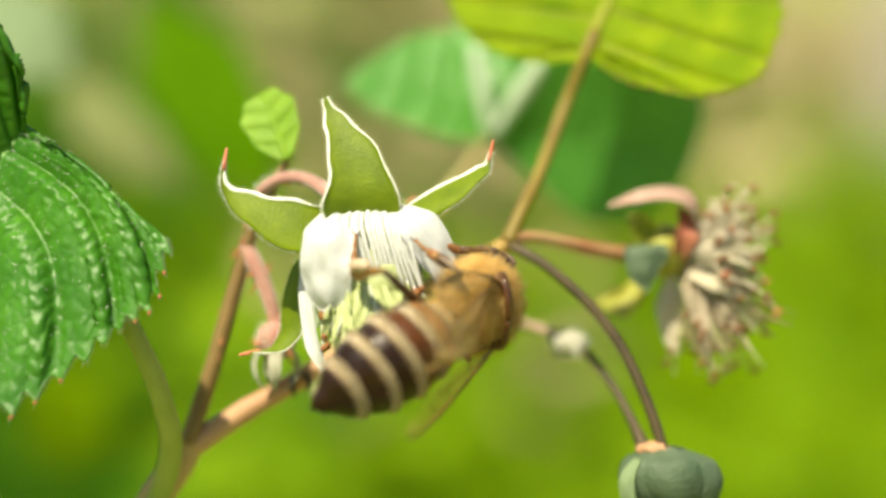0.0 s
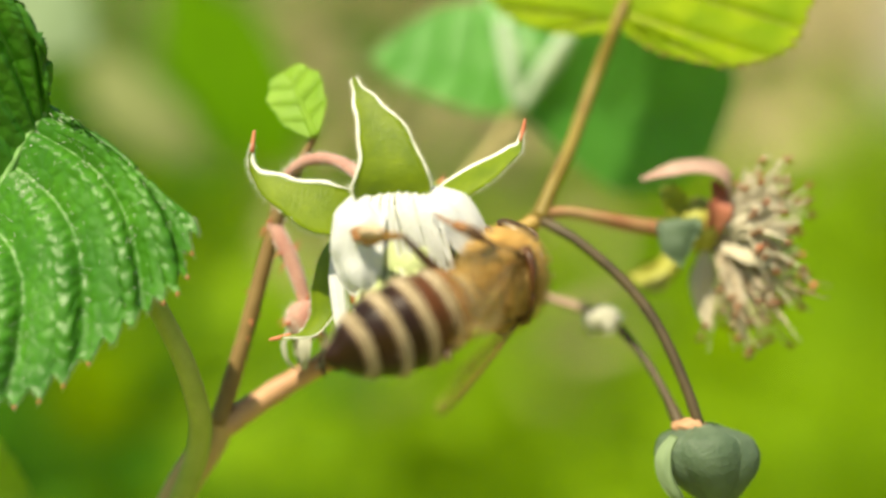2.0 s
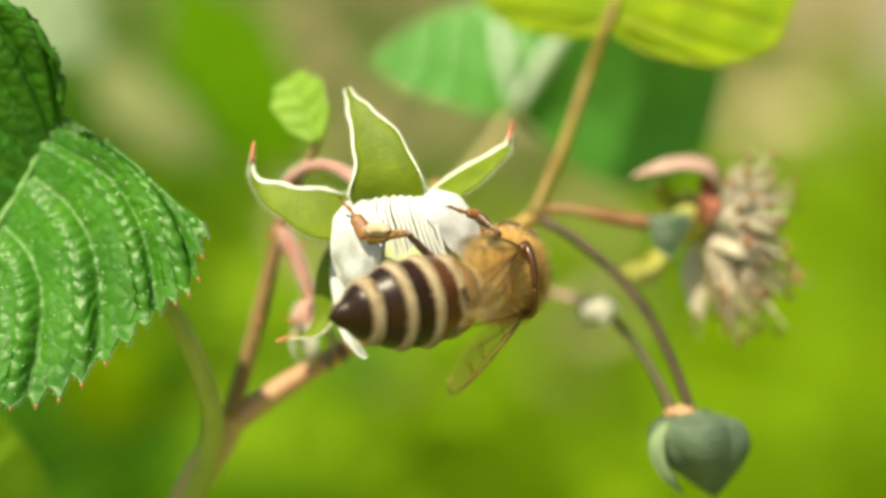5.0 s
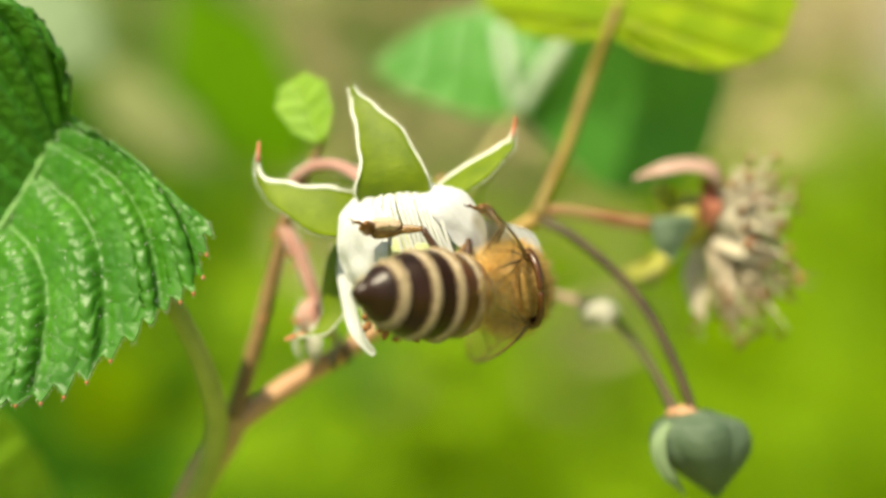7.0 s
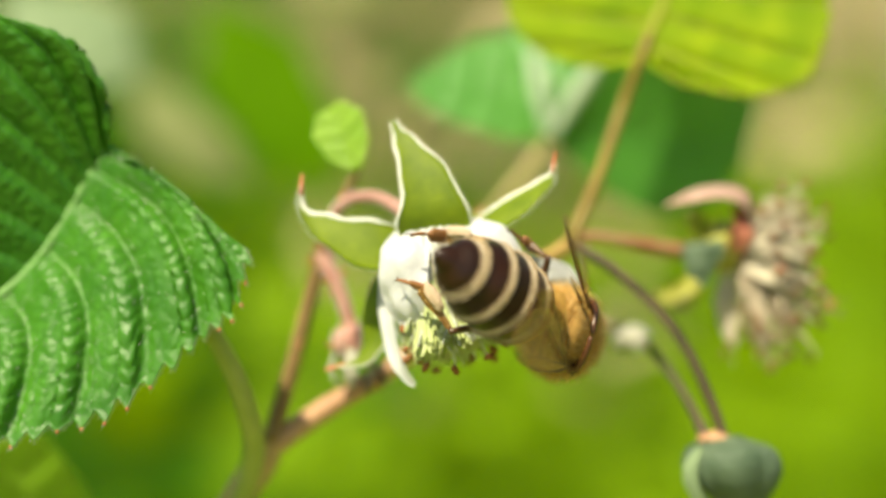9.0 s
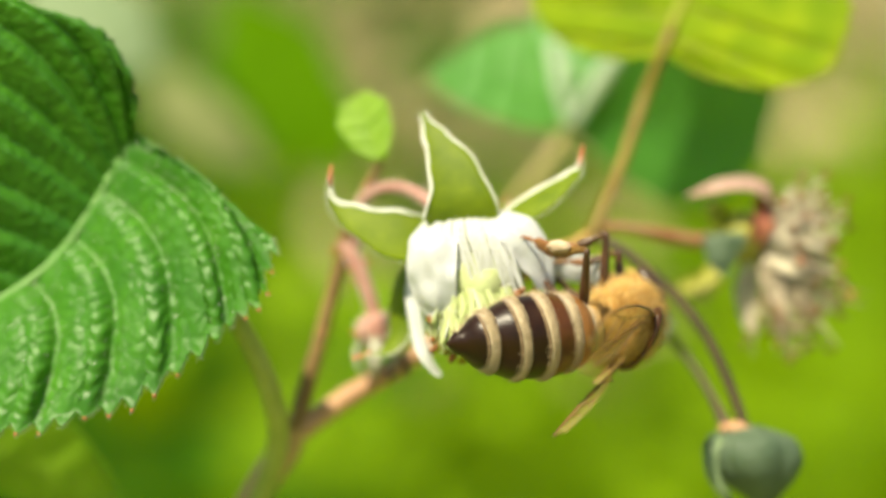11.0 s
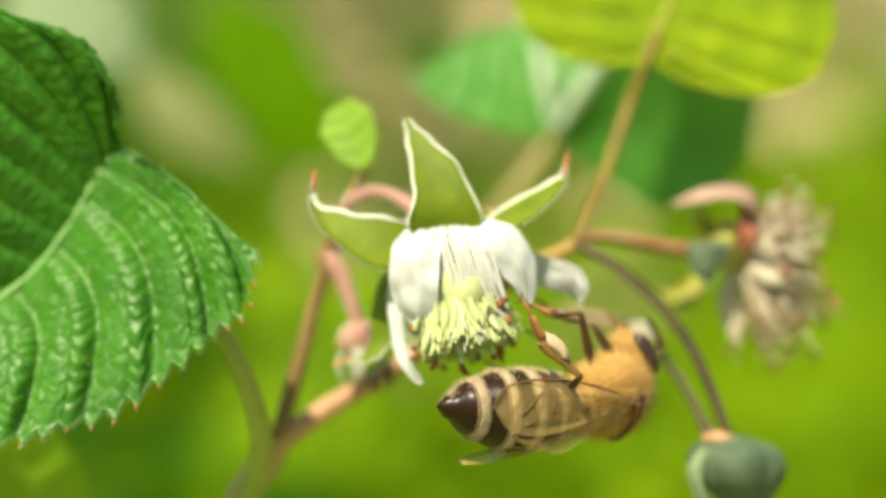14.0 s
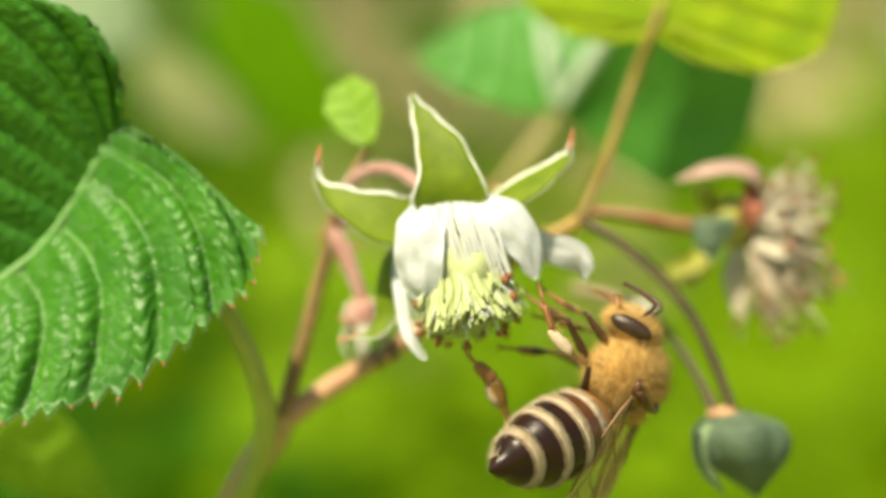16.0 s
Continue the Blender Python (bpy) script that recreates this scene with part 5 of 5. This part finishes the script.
# where the feet hold, on the blossom's axes in millimetres from its origin: second, left foot, right foot
FEET = {
    "front": [(0, (3.2, -2.4, -0.8), (3.9, 0.4, -2.4)), (4.2, (3.2, -2.4, -0.8), (3.9, 0.4, -2.4)), (6.3, (3.8, -1.2, -1.6), (4.0, 0.6, -3.4)), (8.7, (4.2, -0.6, -1.4), (4.0, 0.6, -3.8)),
              (10.8, (4.6, -0.8, -1.6), (4.4, 0.4, -3.6)), (12.5, (4.6, -0.8, -2.6), (4.2, 0.4, -4.4)), (16, (4.6, -1.0, -3.8), (4.4, 0.2, -5.2))],
    "middle": [(0, (2.7, -3.3, -1.7), (2.8, 0.2, -5.0)), (4.2, (2.7, -3.2, -1.5), (2.8, 0.2, -5.0)), (6.3, (2.6, -3.0, -1.8), (2.6, -0.8, -5.4)), (8.7, (3.0, -2.6, -0.8), (2.8, -1.2, -4.6)),
               (10.8, (4.2, -2.0, -1.2), (3.0, -0.4, -5.0)), (12.5, (4.2, -2.0, -0.6), (2.6, -0.6, -6.0)), (13.5, (3.9, -1.6, -3.2), (2.0, -0.8, -6.4)), (16, (4.0, -1.4, -4.2), (2.6, -0.8, -6.8))],
    "hind": [(0, (0.0, -3.7, -1.4), (0.8, -2.5, -5.6)), (1.0, (-0.6, -3.7, -1.2), (0.8, -2.5, -5.6)), (1.5, (-2.5, -3.6, -1.1), (0.8, -2.5, -5.6)), (2.0, (-1.2, -3.7, -1.1), (0.8, -2.5, -5.6)), (4.2, (-1.1, -3.7, -1.0), (0.8, -2.5, -5.6)),
             (6.3, (-1.2, -3.7, -1.2), (0.6, -2.6, -5.8)), (7.5, (0.2, -3.7, -0.8), (0.4, -2.8, -5.0)), (8.0, (0.4, -3.7, -0.6), (0.0, -3.5, -3.4)), (8.7, (-0.4, -3.6, -0.7), (0.0, -3.5, -3.3)),
             (10.8, (3.2, -2.6, -0.3), (1.6, -2.2, -6.4)), (11.5, (2.6, -3.2, -0.8), (1.4, -2.4, -6.6)), (12.5, (3.4, -3.2, -1.6), (1.2, -2.6, -6.6)), (13.5, (3.4, -3.2, -1.7), (1.4, -2.4, -6.4)),
             (14.5, (3.6, -3.2, -2.2), (0.6, -2.6, -6.9)), (16, (4.0, -3.2, -2.8), (0.7, -2.6, -6.9))],
}

# seconds, then knee, ankle and claw of a leg in the body's millimetres
LEG_ROWS = {
    ("hind", 1): [
        (0.0, (-2.88, 2.77, -2.09), (-2.01, 1.89, -4.26), (-0.27, 2.77, -5.29)),
        (0.5, (-3.02, 2.73, -1.85), (-2.21, 1.68, -3.97), (-0.38, 2.30, -5.00)),
        (1.0, (-1.46, 2.94, -3.17), (-0.85, 2.03, -5.41), (-2.14, 3.47, -4.37)),
        (1.5, (-1.83, 3.31, -2.33), (-3.05, 3.54, -4.50), (-3.19, 3.62, -6.69)),
        (2.0, (-2.34, 2.84, -2.73), (-1.91, 2.09, -5.07), (-0.34, 2.10, -6.61)),
        (2.5, (-1.13, 2.46, -3.75), (-0.71, 1.88, -6.14), (-2.42, 3.17, -5.63)),
        (3.0, (-2.64, 2.84, -2.36), (-2.41, 2.07, -4.73), (-0.76, 1.96, -6.17)),
        (3.5, (-2.22, 2.93, -2.70), (-2.05, 2.02, -5.02), (-0.57, 2.23, -6.64)),
        (4.0, (-2.37, 2.82, -2.72), (-2.19, 2.19, -5.13), (-0.55, 2.27, -6.59)),
        (6.5, (-1.03, 3.32, -2.74), (-0.78, 3.20, -5.22), (-2.50, 4.42, -4.60)),
        (7.0, (-1.04, 3.33, -2.72), (-1.53, 3.36, -5.17), (-3.54, 4.20, -4.84)),
        (7.5, (-2.28, 3.32, -0.37), (-3.08, 3.45, -2.74), (-2.46, 2.60, -4.66)),
        (8.0, (-3.17, 2.41, -2.21), (-2.12, 2.57, -4.47), (-4.31, 2.37, -4.36)),
        (8.5, (-2.21, 2.95, -2.67), (-2.01, 2.92, -5.16), (-4.08, 2.53, -5.81)),
        (13.5, (-0.98, 3.73, -1.57), (-0.78, 3.89, -4.06), (0.06, 4.61, -5.96)),
        (14.0, (-1.76, 3.61, -0.99), (-2.20, 3.65, -3.45), (-2.03, 4.22, -5.57)),
        (14.5, (-2.42, 3.30, -0.94), (-2.47, 3.85, -3.38), (-2.37, 4.84, -5.34)),
        (15.0, (-4.02, 1.01, -0.22), (-5.12, 1.53, -2.41), (-6.16, 2.61, -4.02)),
        (15.5, (-3.73, 1.88, -1.60), (-4.43, 2.29, -3.97), (-4.98, 3.43, -5.77)),
        (16.0, (1.64, 3.02, -0.93), (2.46, 3.68, -3.20), (4.00, 4.15, -4.69)),
    ],
    ("middle", 1): [
        (0.0, (-0.11, 2.30, 0.26), (0.34, 2.56, -1.26), (0.81, 2.68, -2.78)),
        (0.5, (-0.19, 1.90, 0.50), (0.08, 2.41, -1.00), (0.45, 2.34, -2.55)),
        (1.0, (0.06, 2.78, -0.14), (0.53, 3.00, -1.65), (-0.97, 3.35, -2.11)),
        (1.5, (0.38, 2.54, 0.43), (0.98, 2.77, -1.04), (-0.21, 3.13, -2.05)),
        (2.0, (0.28, 2.24, 0.63), (-0.15, 2.93, -0.75), (-0.04, 2.94, -2.35)),
        (2.5, (0.04, 2.80, -0.21), (0.75, 2.96, -1.63), (-0.70, 3.45, -2.09)),
        (3.0, (0.12, 2.27, 0.49), (0.73, 2.49, -0.97), (-0.65, 2.87, -1.68)),
        (3.5, (0.30, 2.40, 0.50), (0.40, 2.97, -0.99), (0.35, 2.89, -2.58)),
        (4.0, (0.31, 2.41, 0.51), (0.73, 2.81, -0.98), (-0.43, 3.21, -2.00)),
        (6.5, (1.70, 2.85, 0.49), (2.38, 3.85, -0.56), (0.90, 4.42, -0.75)),
        (7.0, (1.39, 3.03, 0.27), (2.16, 3.79, -0.91), (0.57, 3.97, -1.04)),
        (7.5, (0.96, 2.46, 0.76), (0.60, 3.54, -0.36), (1.44, 3.40, -1.72)),
        (8.0, (-0.36, 2.47, -0.25), (0.00, 3.16, -1.65), (-1.56, 3.04, -1.99)),
        (8.5, (0.42, 3.23, -0.66), (0.66, 3.99, -2.05), (-0.93, 3.88, -2.23)),
    ],
    ("hind", -1): [
        (8.0, (-1.73, -1.91, -3.96), (-2.22, -0.21, -5.73), (-4.34, 0.05, -6.27)),
        (8.5, (-3.17, -1.87, -2.88), (-3.65, -0.03, -4.50), (-3.20, 0.58, -6.56)),
    ],
}


def foot_at(plan, t, side):
    for (t0, *a), (t1, *b) in zip(plan, plan[1:]):
        if t <= t1:
            f = (t - t0) / (t1 - t0)
            return Vector(a[side]).lerp(Vector(b[side]), f)
    return Vector(plan[-1][1 + side])


def calm(rows):
    """Rows without sudden rolls: a bone swings the short way to its next direction."""
    done = [rows[0]]
    for t, m in rows[1:]:
        t0, m0 = done[-1]
        q0, q = m0.to_quaternion(), m.to_quaternion()
        turn = lambda: (lambda a: min(a, 2 * math.pi - a))(q0.rotation_difference(q).angle)
        if turn() > 1.3:
            q = m0.to_3x3().col[0].rotation_difference(m.to_3x3().col[0]) @ q0
        if turn() > 1.3:
            done.append(((t0 + t) / 2, Matrix.LocRotScale(m0.translation.lerp(m.translation, 0.5), q0.slerp(q, 0.5), None)))
        done.append((t, Matrix.LocRotScale(m.translation, q, None)))
    return done


def motions():
    walk(flower, FLOWER_ROWS)
    walk(bee, BEE_ROWS)
    walk(abdomen, ABDOMEN_ROWS)
    # wings: lie straight back, opened sideways and lifted by some degrees
    for side_name, sgn in (("left", 1), ("right", -1)):
        for ob, fold, root in ((wings[side_name][0], 0, (1.6, 1.55 * sgn, 1.3)), (wings[side_name][1], 5, (1.15, 1.5 * sgn, 1.15))):
            rows = []
            for t, *opened in WING_ROWS:
                spread, lift, roof = opened[0 if sgn == 1 else 1]
                rows.append((t, Matrix.Translation([c * MM for c in root]) @ pose(0, 0, 0, -sgn * roof, lift - fold * 0.6, -sgn * (spread - fold))))
            walk(ob, rows)
    for (leg_name, sgn), (fem, tib, foot, hip, l1, l2, l3) in legs.items():
        plan = FEET[leg_name]
        fem_rows, tib_rows, foot_rows = [], [], []
        for t, m in BEE_ROWS:
            back = m.inverted()
            place = foot_at(plan, t, 0 if sgn == 1 else 1)
            hold = back @ (at_time(FLOWER_ROWS, t) @ (place * MM)) / MM
            fold = radians(25)       # how far the foot bends on the shin
            reach = math.sqrt(l2 * l2 + l3 * l3 + 2 * l2 * l3 * math.cos(fold))
            d = hold - hip
            far = min(max(d.length, abs(reach - l1) + 0.3), l1 + reach - 0.15)
            d = d.normalized()
            c = (l1 * l1 + far * far - reach * reach) / (2 * l1 * far)
            bend = Vector(((-0.8, sgn * 0.45, 0.45) if t < 9.5 else (-0.3, sgn * 0.5, 0.8)) if leg_name == "hind" else (0.3, sgn * 0.8, 0.45))
            if sgn < 0 and 6 < t < 12:
                bend = Vector((0.5, 0.4, -0.7))
            seen = LEG_ROWS.get((leg_name, sgn), [])
            near = min(seen, key=lambda row: abs(row[0] - t), default=None)
            if near and abs(near[0] - t) < 0.3:
                knee, ankle, end = (Vector(q) for q in near[1:])
                bend = back.to_3x3() @ Vector((0.1, 0.2, 1))
                fem_rows.append((t, bone(hip * MM, knee * MM, bend)))
                tib_rows.append((t, bone(knee * MM, ankle * MM, bend)))
                foot_rows.append((t, bone(ankle * MM, end * MM, -bend)))
                continue
            bend = (bend - d * bend.dot(d)).normalized()
            knee = hip + d * l1 * c + bend * l1 * math.sqrt(max(0.0, 1 - c * c))
            end = hip + d * far
            fem_rows.append((t, bone(hip * MM, knee * MM, bend)))
            down = (end - knee).normalized()
            out = bend - down * bend.dot(down)
            turn = math.atan2(l3 * math.sin(fold), l2 + l3 * math.cos(fold))
            ankle = knee + (down * math.cos(turn) - out.normalized() * math.sin(turn)) * l2
            tib_rows.append((t, bone(knee * MM, ankle * MM, bend)))
            foot_rows.append((t, bone(ankle * MM, end * MM, bend)))
        walk(fem, calm(fem_rows))
        walk(tib, calm(tib_rows))
        walk(foot, calm(foot_rows))


# seconds, then for the left and the right wing: degrees opened sideways, lifted, rolled like a roof
WING_ROWS = [(0.0, (12, 4, 25), (9, 2, 20)), (1.0, (10, 5, 25), (11, 2, 20)), (2.5, (13, 4, 25), (8, 3, 20)), (4.2, (11, 4, 25), (9, 2, 20)),
             (6.3, (22, 8, 15), (-3, 4, 15)), (7.5, (22, 8, 15), (-3, 4, 15)), (8.0, (15, 12, 48), (3, 6, 15)), (8.7, (16, 12, 48), (3, 6, 15)),
             (10.8, (8, 4, 20), (8, 14, 20)), (11.5, (10, 2, 35), (0, 6, 20)), (12.0, (14, 8, 45), (0, 7, 20)), (13.0, (10, 0, 40), (4, 2, 20)), (13.5, (8, -27, 60), (6, -20, 30)), (14.0, (8, -27, 60), (6, -20, 30)),
             (14.5, (12, 2, 40), (16, 4, 20)), (15.0, (12, 12, 48), (28, 8, 15)), (15.5, (12, 12, 48), (28, 8, 15)), (16.0, (8, 2, 25), (6, 2, 25))]
FLOWER_ROWS = [
    (0.0, pose(-0.00149, 0.00027, 0.75154, -10.00, 0.71, -0.13)),
    (0.5, pose(-0.00150, 0.00025, 0.75140, -10.00, 0.81, -0.14)),
    (1.0, pose(-0.00144, 0.00026, 0.75147, -10.00, 0.65, -0.11)),
    (1.5, pose(-0.00136, 0.00026, 0.75145, -10.00, 0.78, -0.14)),
    (2.0, pose(-0.00144, 0.00023, 0.75133, -10.00, 0.82, -0.14)),
    (2.5, pose(-0.00149, 0.00025, 0.75140, -10.00, 0.83, -0.15)),
    (3.0, pose(-0.00142, 0.00023, 0.75129, -10.00, 0.73, -0.13)),
    (3.5, pose(-0.00138, 0.00023, 0.75129, -10.00, 0.76, -0.13)),
    (4.0, pose(-0.00147, 0.00023, 0.75130, -10.00, 0.58, -0.10)),
    (6.5, pose(-0.00179, 0.00020, 0.75116, -10.00, -1.46, 0.26)),
    (7.0, pose(-0.00158, 0.00024, 0.75138, -10.00, -1.43, 0.25)),
    (7.5, pose(-0.00148, 0.00021, 0.75117, -10.00, -1.18, 0.21)),
    (8.0, pose(-0.00113, 0.00019, 0.75106, -10.00, -1.01, 0.18)),
    (8.5, pose(-0.00134, 0.00020, 0.75115, -10.00, -1.08, 0.19)),
    (11.0, pose(-0.00119, 0.00019, 0.75108, -10.00, -0.66, 0.12)),
    (11.5, pose(-0.00125, 0.00019, 0.75105, -10.00, -0.45, 0.08)),
    (12.0, pose(-0.00118, 0.00020, 0.75114, -10.00, 0.09, -0.02)),
    (12.5, pose(-0.00111, 0.00019, 0.75106, -10.00, 0.26, -0.05)),
    (13.0, pose(-0.00117, 0.00019, 0.75108, -10.00, -0.04, 0.01)),
    (13.5, pose(-0.00139, 0.00018, 0.75104, -10.00, 0.17, -0.03)),
    (14.0, pose(-0.00121, 0.00022, 0.75125, -10.00, 0.06, -0.01)),
    (14.5, pose(-0.00142, 0.00021, 0.75118, -10.00, 0.00, -0.00)),
    (15.0, pose(-0.00126, 0.00019, 0.75108, -10.00, -0.36, 0.06)),
    (15.5, pose(-0.00112, 0.00021, 0.75118, -10.00, 0.13, -0.02)),
    (16.0, pose(-0.00115, 0.00022, 0.75125, -10.00, 0.32, -0.06)),
]
BEE_ROWS = [
    (0.0, pose(0.00305, -0.00456, 0.74776, 97.72, -10.62, 58.56)),
    (0.5, pose(0.00279, -0.00450, 0.74811, 97.79, -10.38, 59.39)),
    (1.0, pose(0.00340, -0.00452, 0.74797, 96.70, -12.34, 58.21)),
    (1.5, pose(0.00274, -0.00455, 0.74778, 98.02, -10.00, 59.49)),
    (2.0, pose(0.00268, -0.00453, 0.74792, 98.09, -9.88, 59.58)),
    (2.5, pose(0.00290, -0.00459, 0.74759, 98.76, -8.76, 60.44)),
    (3.0, pose(0.00269, -0.00450, 0.74809, 98.17, -9.74, 59.62)),
    (3.5, pose(0.00293, -0.00455, 0.74778, 97.98, -10.16, 58.79)),
    (4.0, pose(0.00265, -0.00456, 0.74773, 97.89, -10.42, 58.03)),
    (4.2, pose(0.00298, -0.00452, 0.74800, 97.90, -10.42, 57.98)),
    (6.3, pose(0.00267, -0.00503, 0.74737, 83.23, -2.52, 63.69)),
    (6.5, pose(0.00226, -0.00504, 0.74726, 85.48, -1.02, 64.63)),
    (7.0, pose(0.00311, -0.00498, 0.74763, 86.13, -0.69, 63.72)),
    (7.5, pose(0.00318, -0.00490, 0.74811, 91.46, 2.67, 62.96)),
    (8.0, pose(0.00458, -0.00493, 0.74798, 93.02, 25.12, 64.16)),
    (8.5, pose(0.00388, -0.00496, 0.74783, 93.29, 26.44, 62.14)),
    (8.7, pose(0.00380, -0.00496, 0.74779, 93.52, 27.00, 61.59)),
    (10.8, pose(0.00686, -0.00457, 0.74709, 120.94, -0.14, 58.17)),
    (11.0, pose(0.00567, -0.00461, 0.74689, 124.47, 0.41, 58.14)),
    (11.5, pose(0.00566, -0.00480, 0.74582, 93.64, -21.73, 65.31)),
    (12.0, pose(0.00605, -0.00496, 0.74488, 112.62, -17.22, 55.21)),
    (12.5, pose(0.00676, -0.00346, 0.74479, 118.01, -11.52, 71.71)),
    (13.0, pose(0.00571, -0.00351, 0.74451, 118.35, -11.54, 73.05)),
    (13.5, pose(0.00584, -0.00380, 0.74285, 130.28, -30.49, 55.86)),
    (14.0, pose(0.00562, -0.00374, 0.74318, 139.48, -15.68, 44.41)),
    (14.5, pose(0.00481, -0.00392, 0.74217, 125.01, -0.81, 70.65)),
    (15.0, pose(0.00536, -0.00392, 0.74213, 116.52, 35.24, 71.75)),
    (15.5, pose(0.00610, -0.00407, 0.74132, 123.58, 19.73, 71.04)),
    (16.0, pose(0.00648, -0.00396, 0.74190, 138.92, -60.47, 18.14)),
]
ABDOMEN_ROWS = [
    (0.0, pose(0, 0, 0, -12.27, -23.41, 24.21)),
    (0.5, pose(0, 0, 0, -12.13, -26.74, 22.86)),
    (1.0, pose(0, 0, 0, -8.65, -28.20, 16.58)),
    (1.5, pose(0, 0, 0, -8.24, -29.70, 15.37)),
    (2.0, pose(0, 0, 0, -10.05, -30.48, 18.79)),
    (2.5, pose(0, 0, 0, -11.25, -32.24, 20.73)),
    (3.0, pose(0, 0, 0, -10.61, -28.76, 19.86)),
    (3.5, pose(0, 0, 0, -7.96, -27.18, 15.13)),
    (4.0, pose(0, 0, 0, -10.25, -31.10, 20.00)),
    (4.2, pose(0, 0, 0, -7.89, -29.27, 15.32)),
    (6.3, pose(0, 0, 0, 7.68, -32.05, -9.08)),
    (6.5, pose(0, 0, 0, 8.18, -34.68, -9.58)),
    (7.0, pose(0, 0, 0, 8.88, -22.63, -10.70)),
    (7.5, pose(0, 0, 0, 2.56, -23.94, -4.95)),
    (8.0, pose(0, 0, 0, 3.89, -14.58, -5.24)),
    (8.5, pose(0, 0, 0, 4.31, -12.51, -7.06)),
    (8.7, pose(0, 0, 0, 3.77, -12.76, -6.80)),
    (10.8, pose(0, 0, 0, -12.71, -26.21, 19.21)),
    (11.0, pose(0, 0, 0, -14.58, -27.07, 25.05)),
    (11.5, pose(0, 0, 0, 15.96, -58.78, -32.24)),
    (12.0, pose(0, 0, 0, 6.68, -30.82, -7.70)),
    (12.5, pose(0, 0, 0, 1.89, -29.05, -3.67)),
    (13.0, pose(0, 0, 0, 4.67, -25.14, -6.58)),
    (13.5, pose(0, 0, 0, 0.96, -47.07, -3.64)),
    (14.0, pose(0, 0, 0, 0.31, -27.26, -0.64)),
    (14.5, pose(0, 0, 0, 3.67, -28.01, -6.49)),
    (15.0, pose(0, 0, 0, -13.30, -12.03, 18.89)),
    (15.5, pose(0, 0, 0, -6.97, -13.53, 11.62)),
    (16.0, pose(0, 0, 0, -3.27, -11.62, -53.25)),
]

motions()
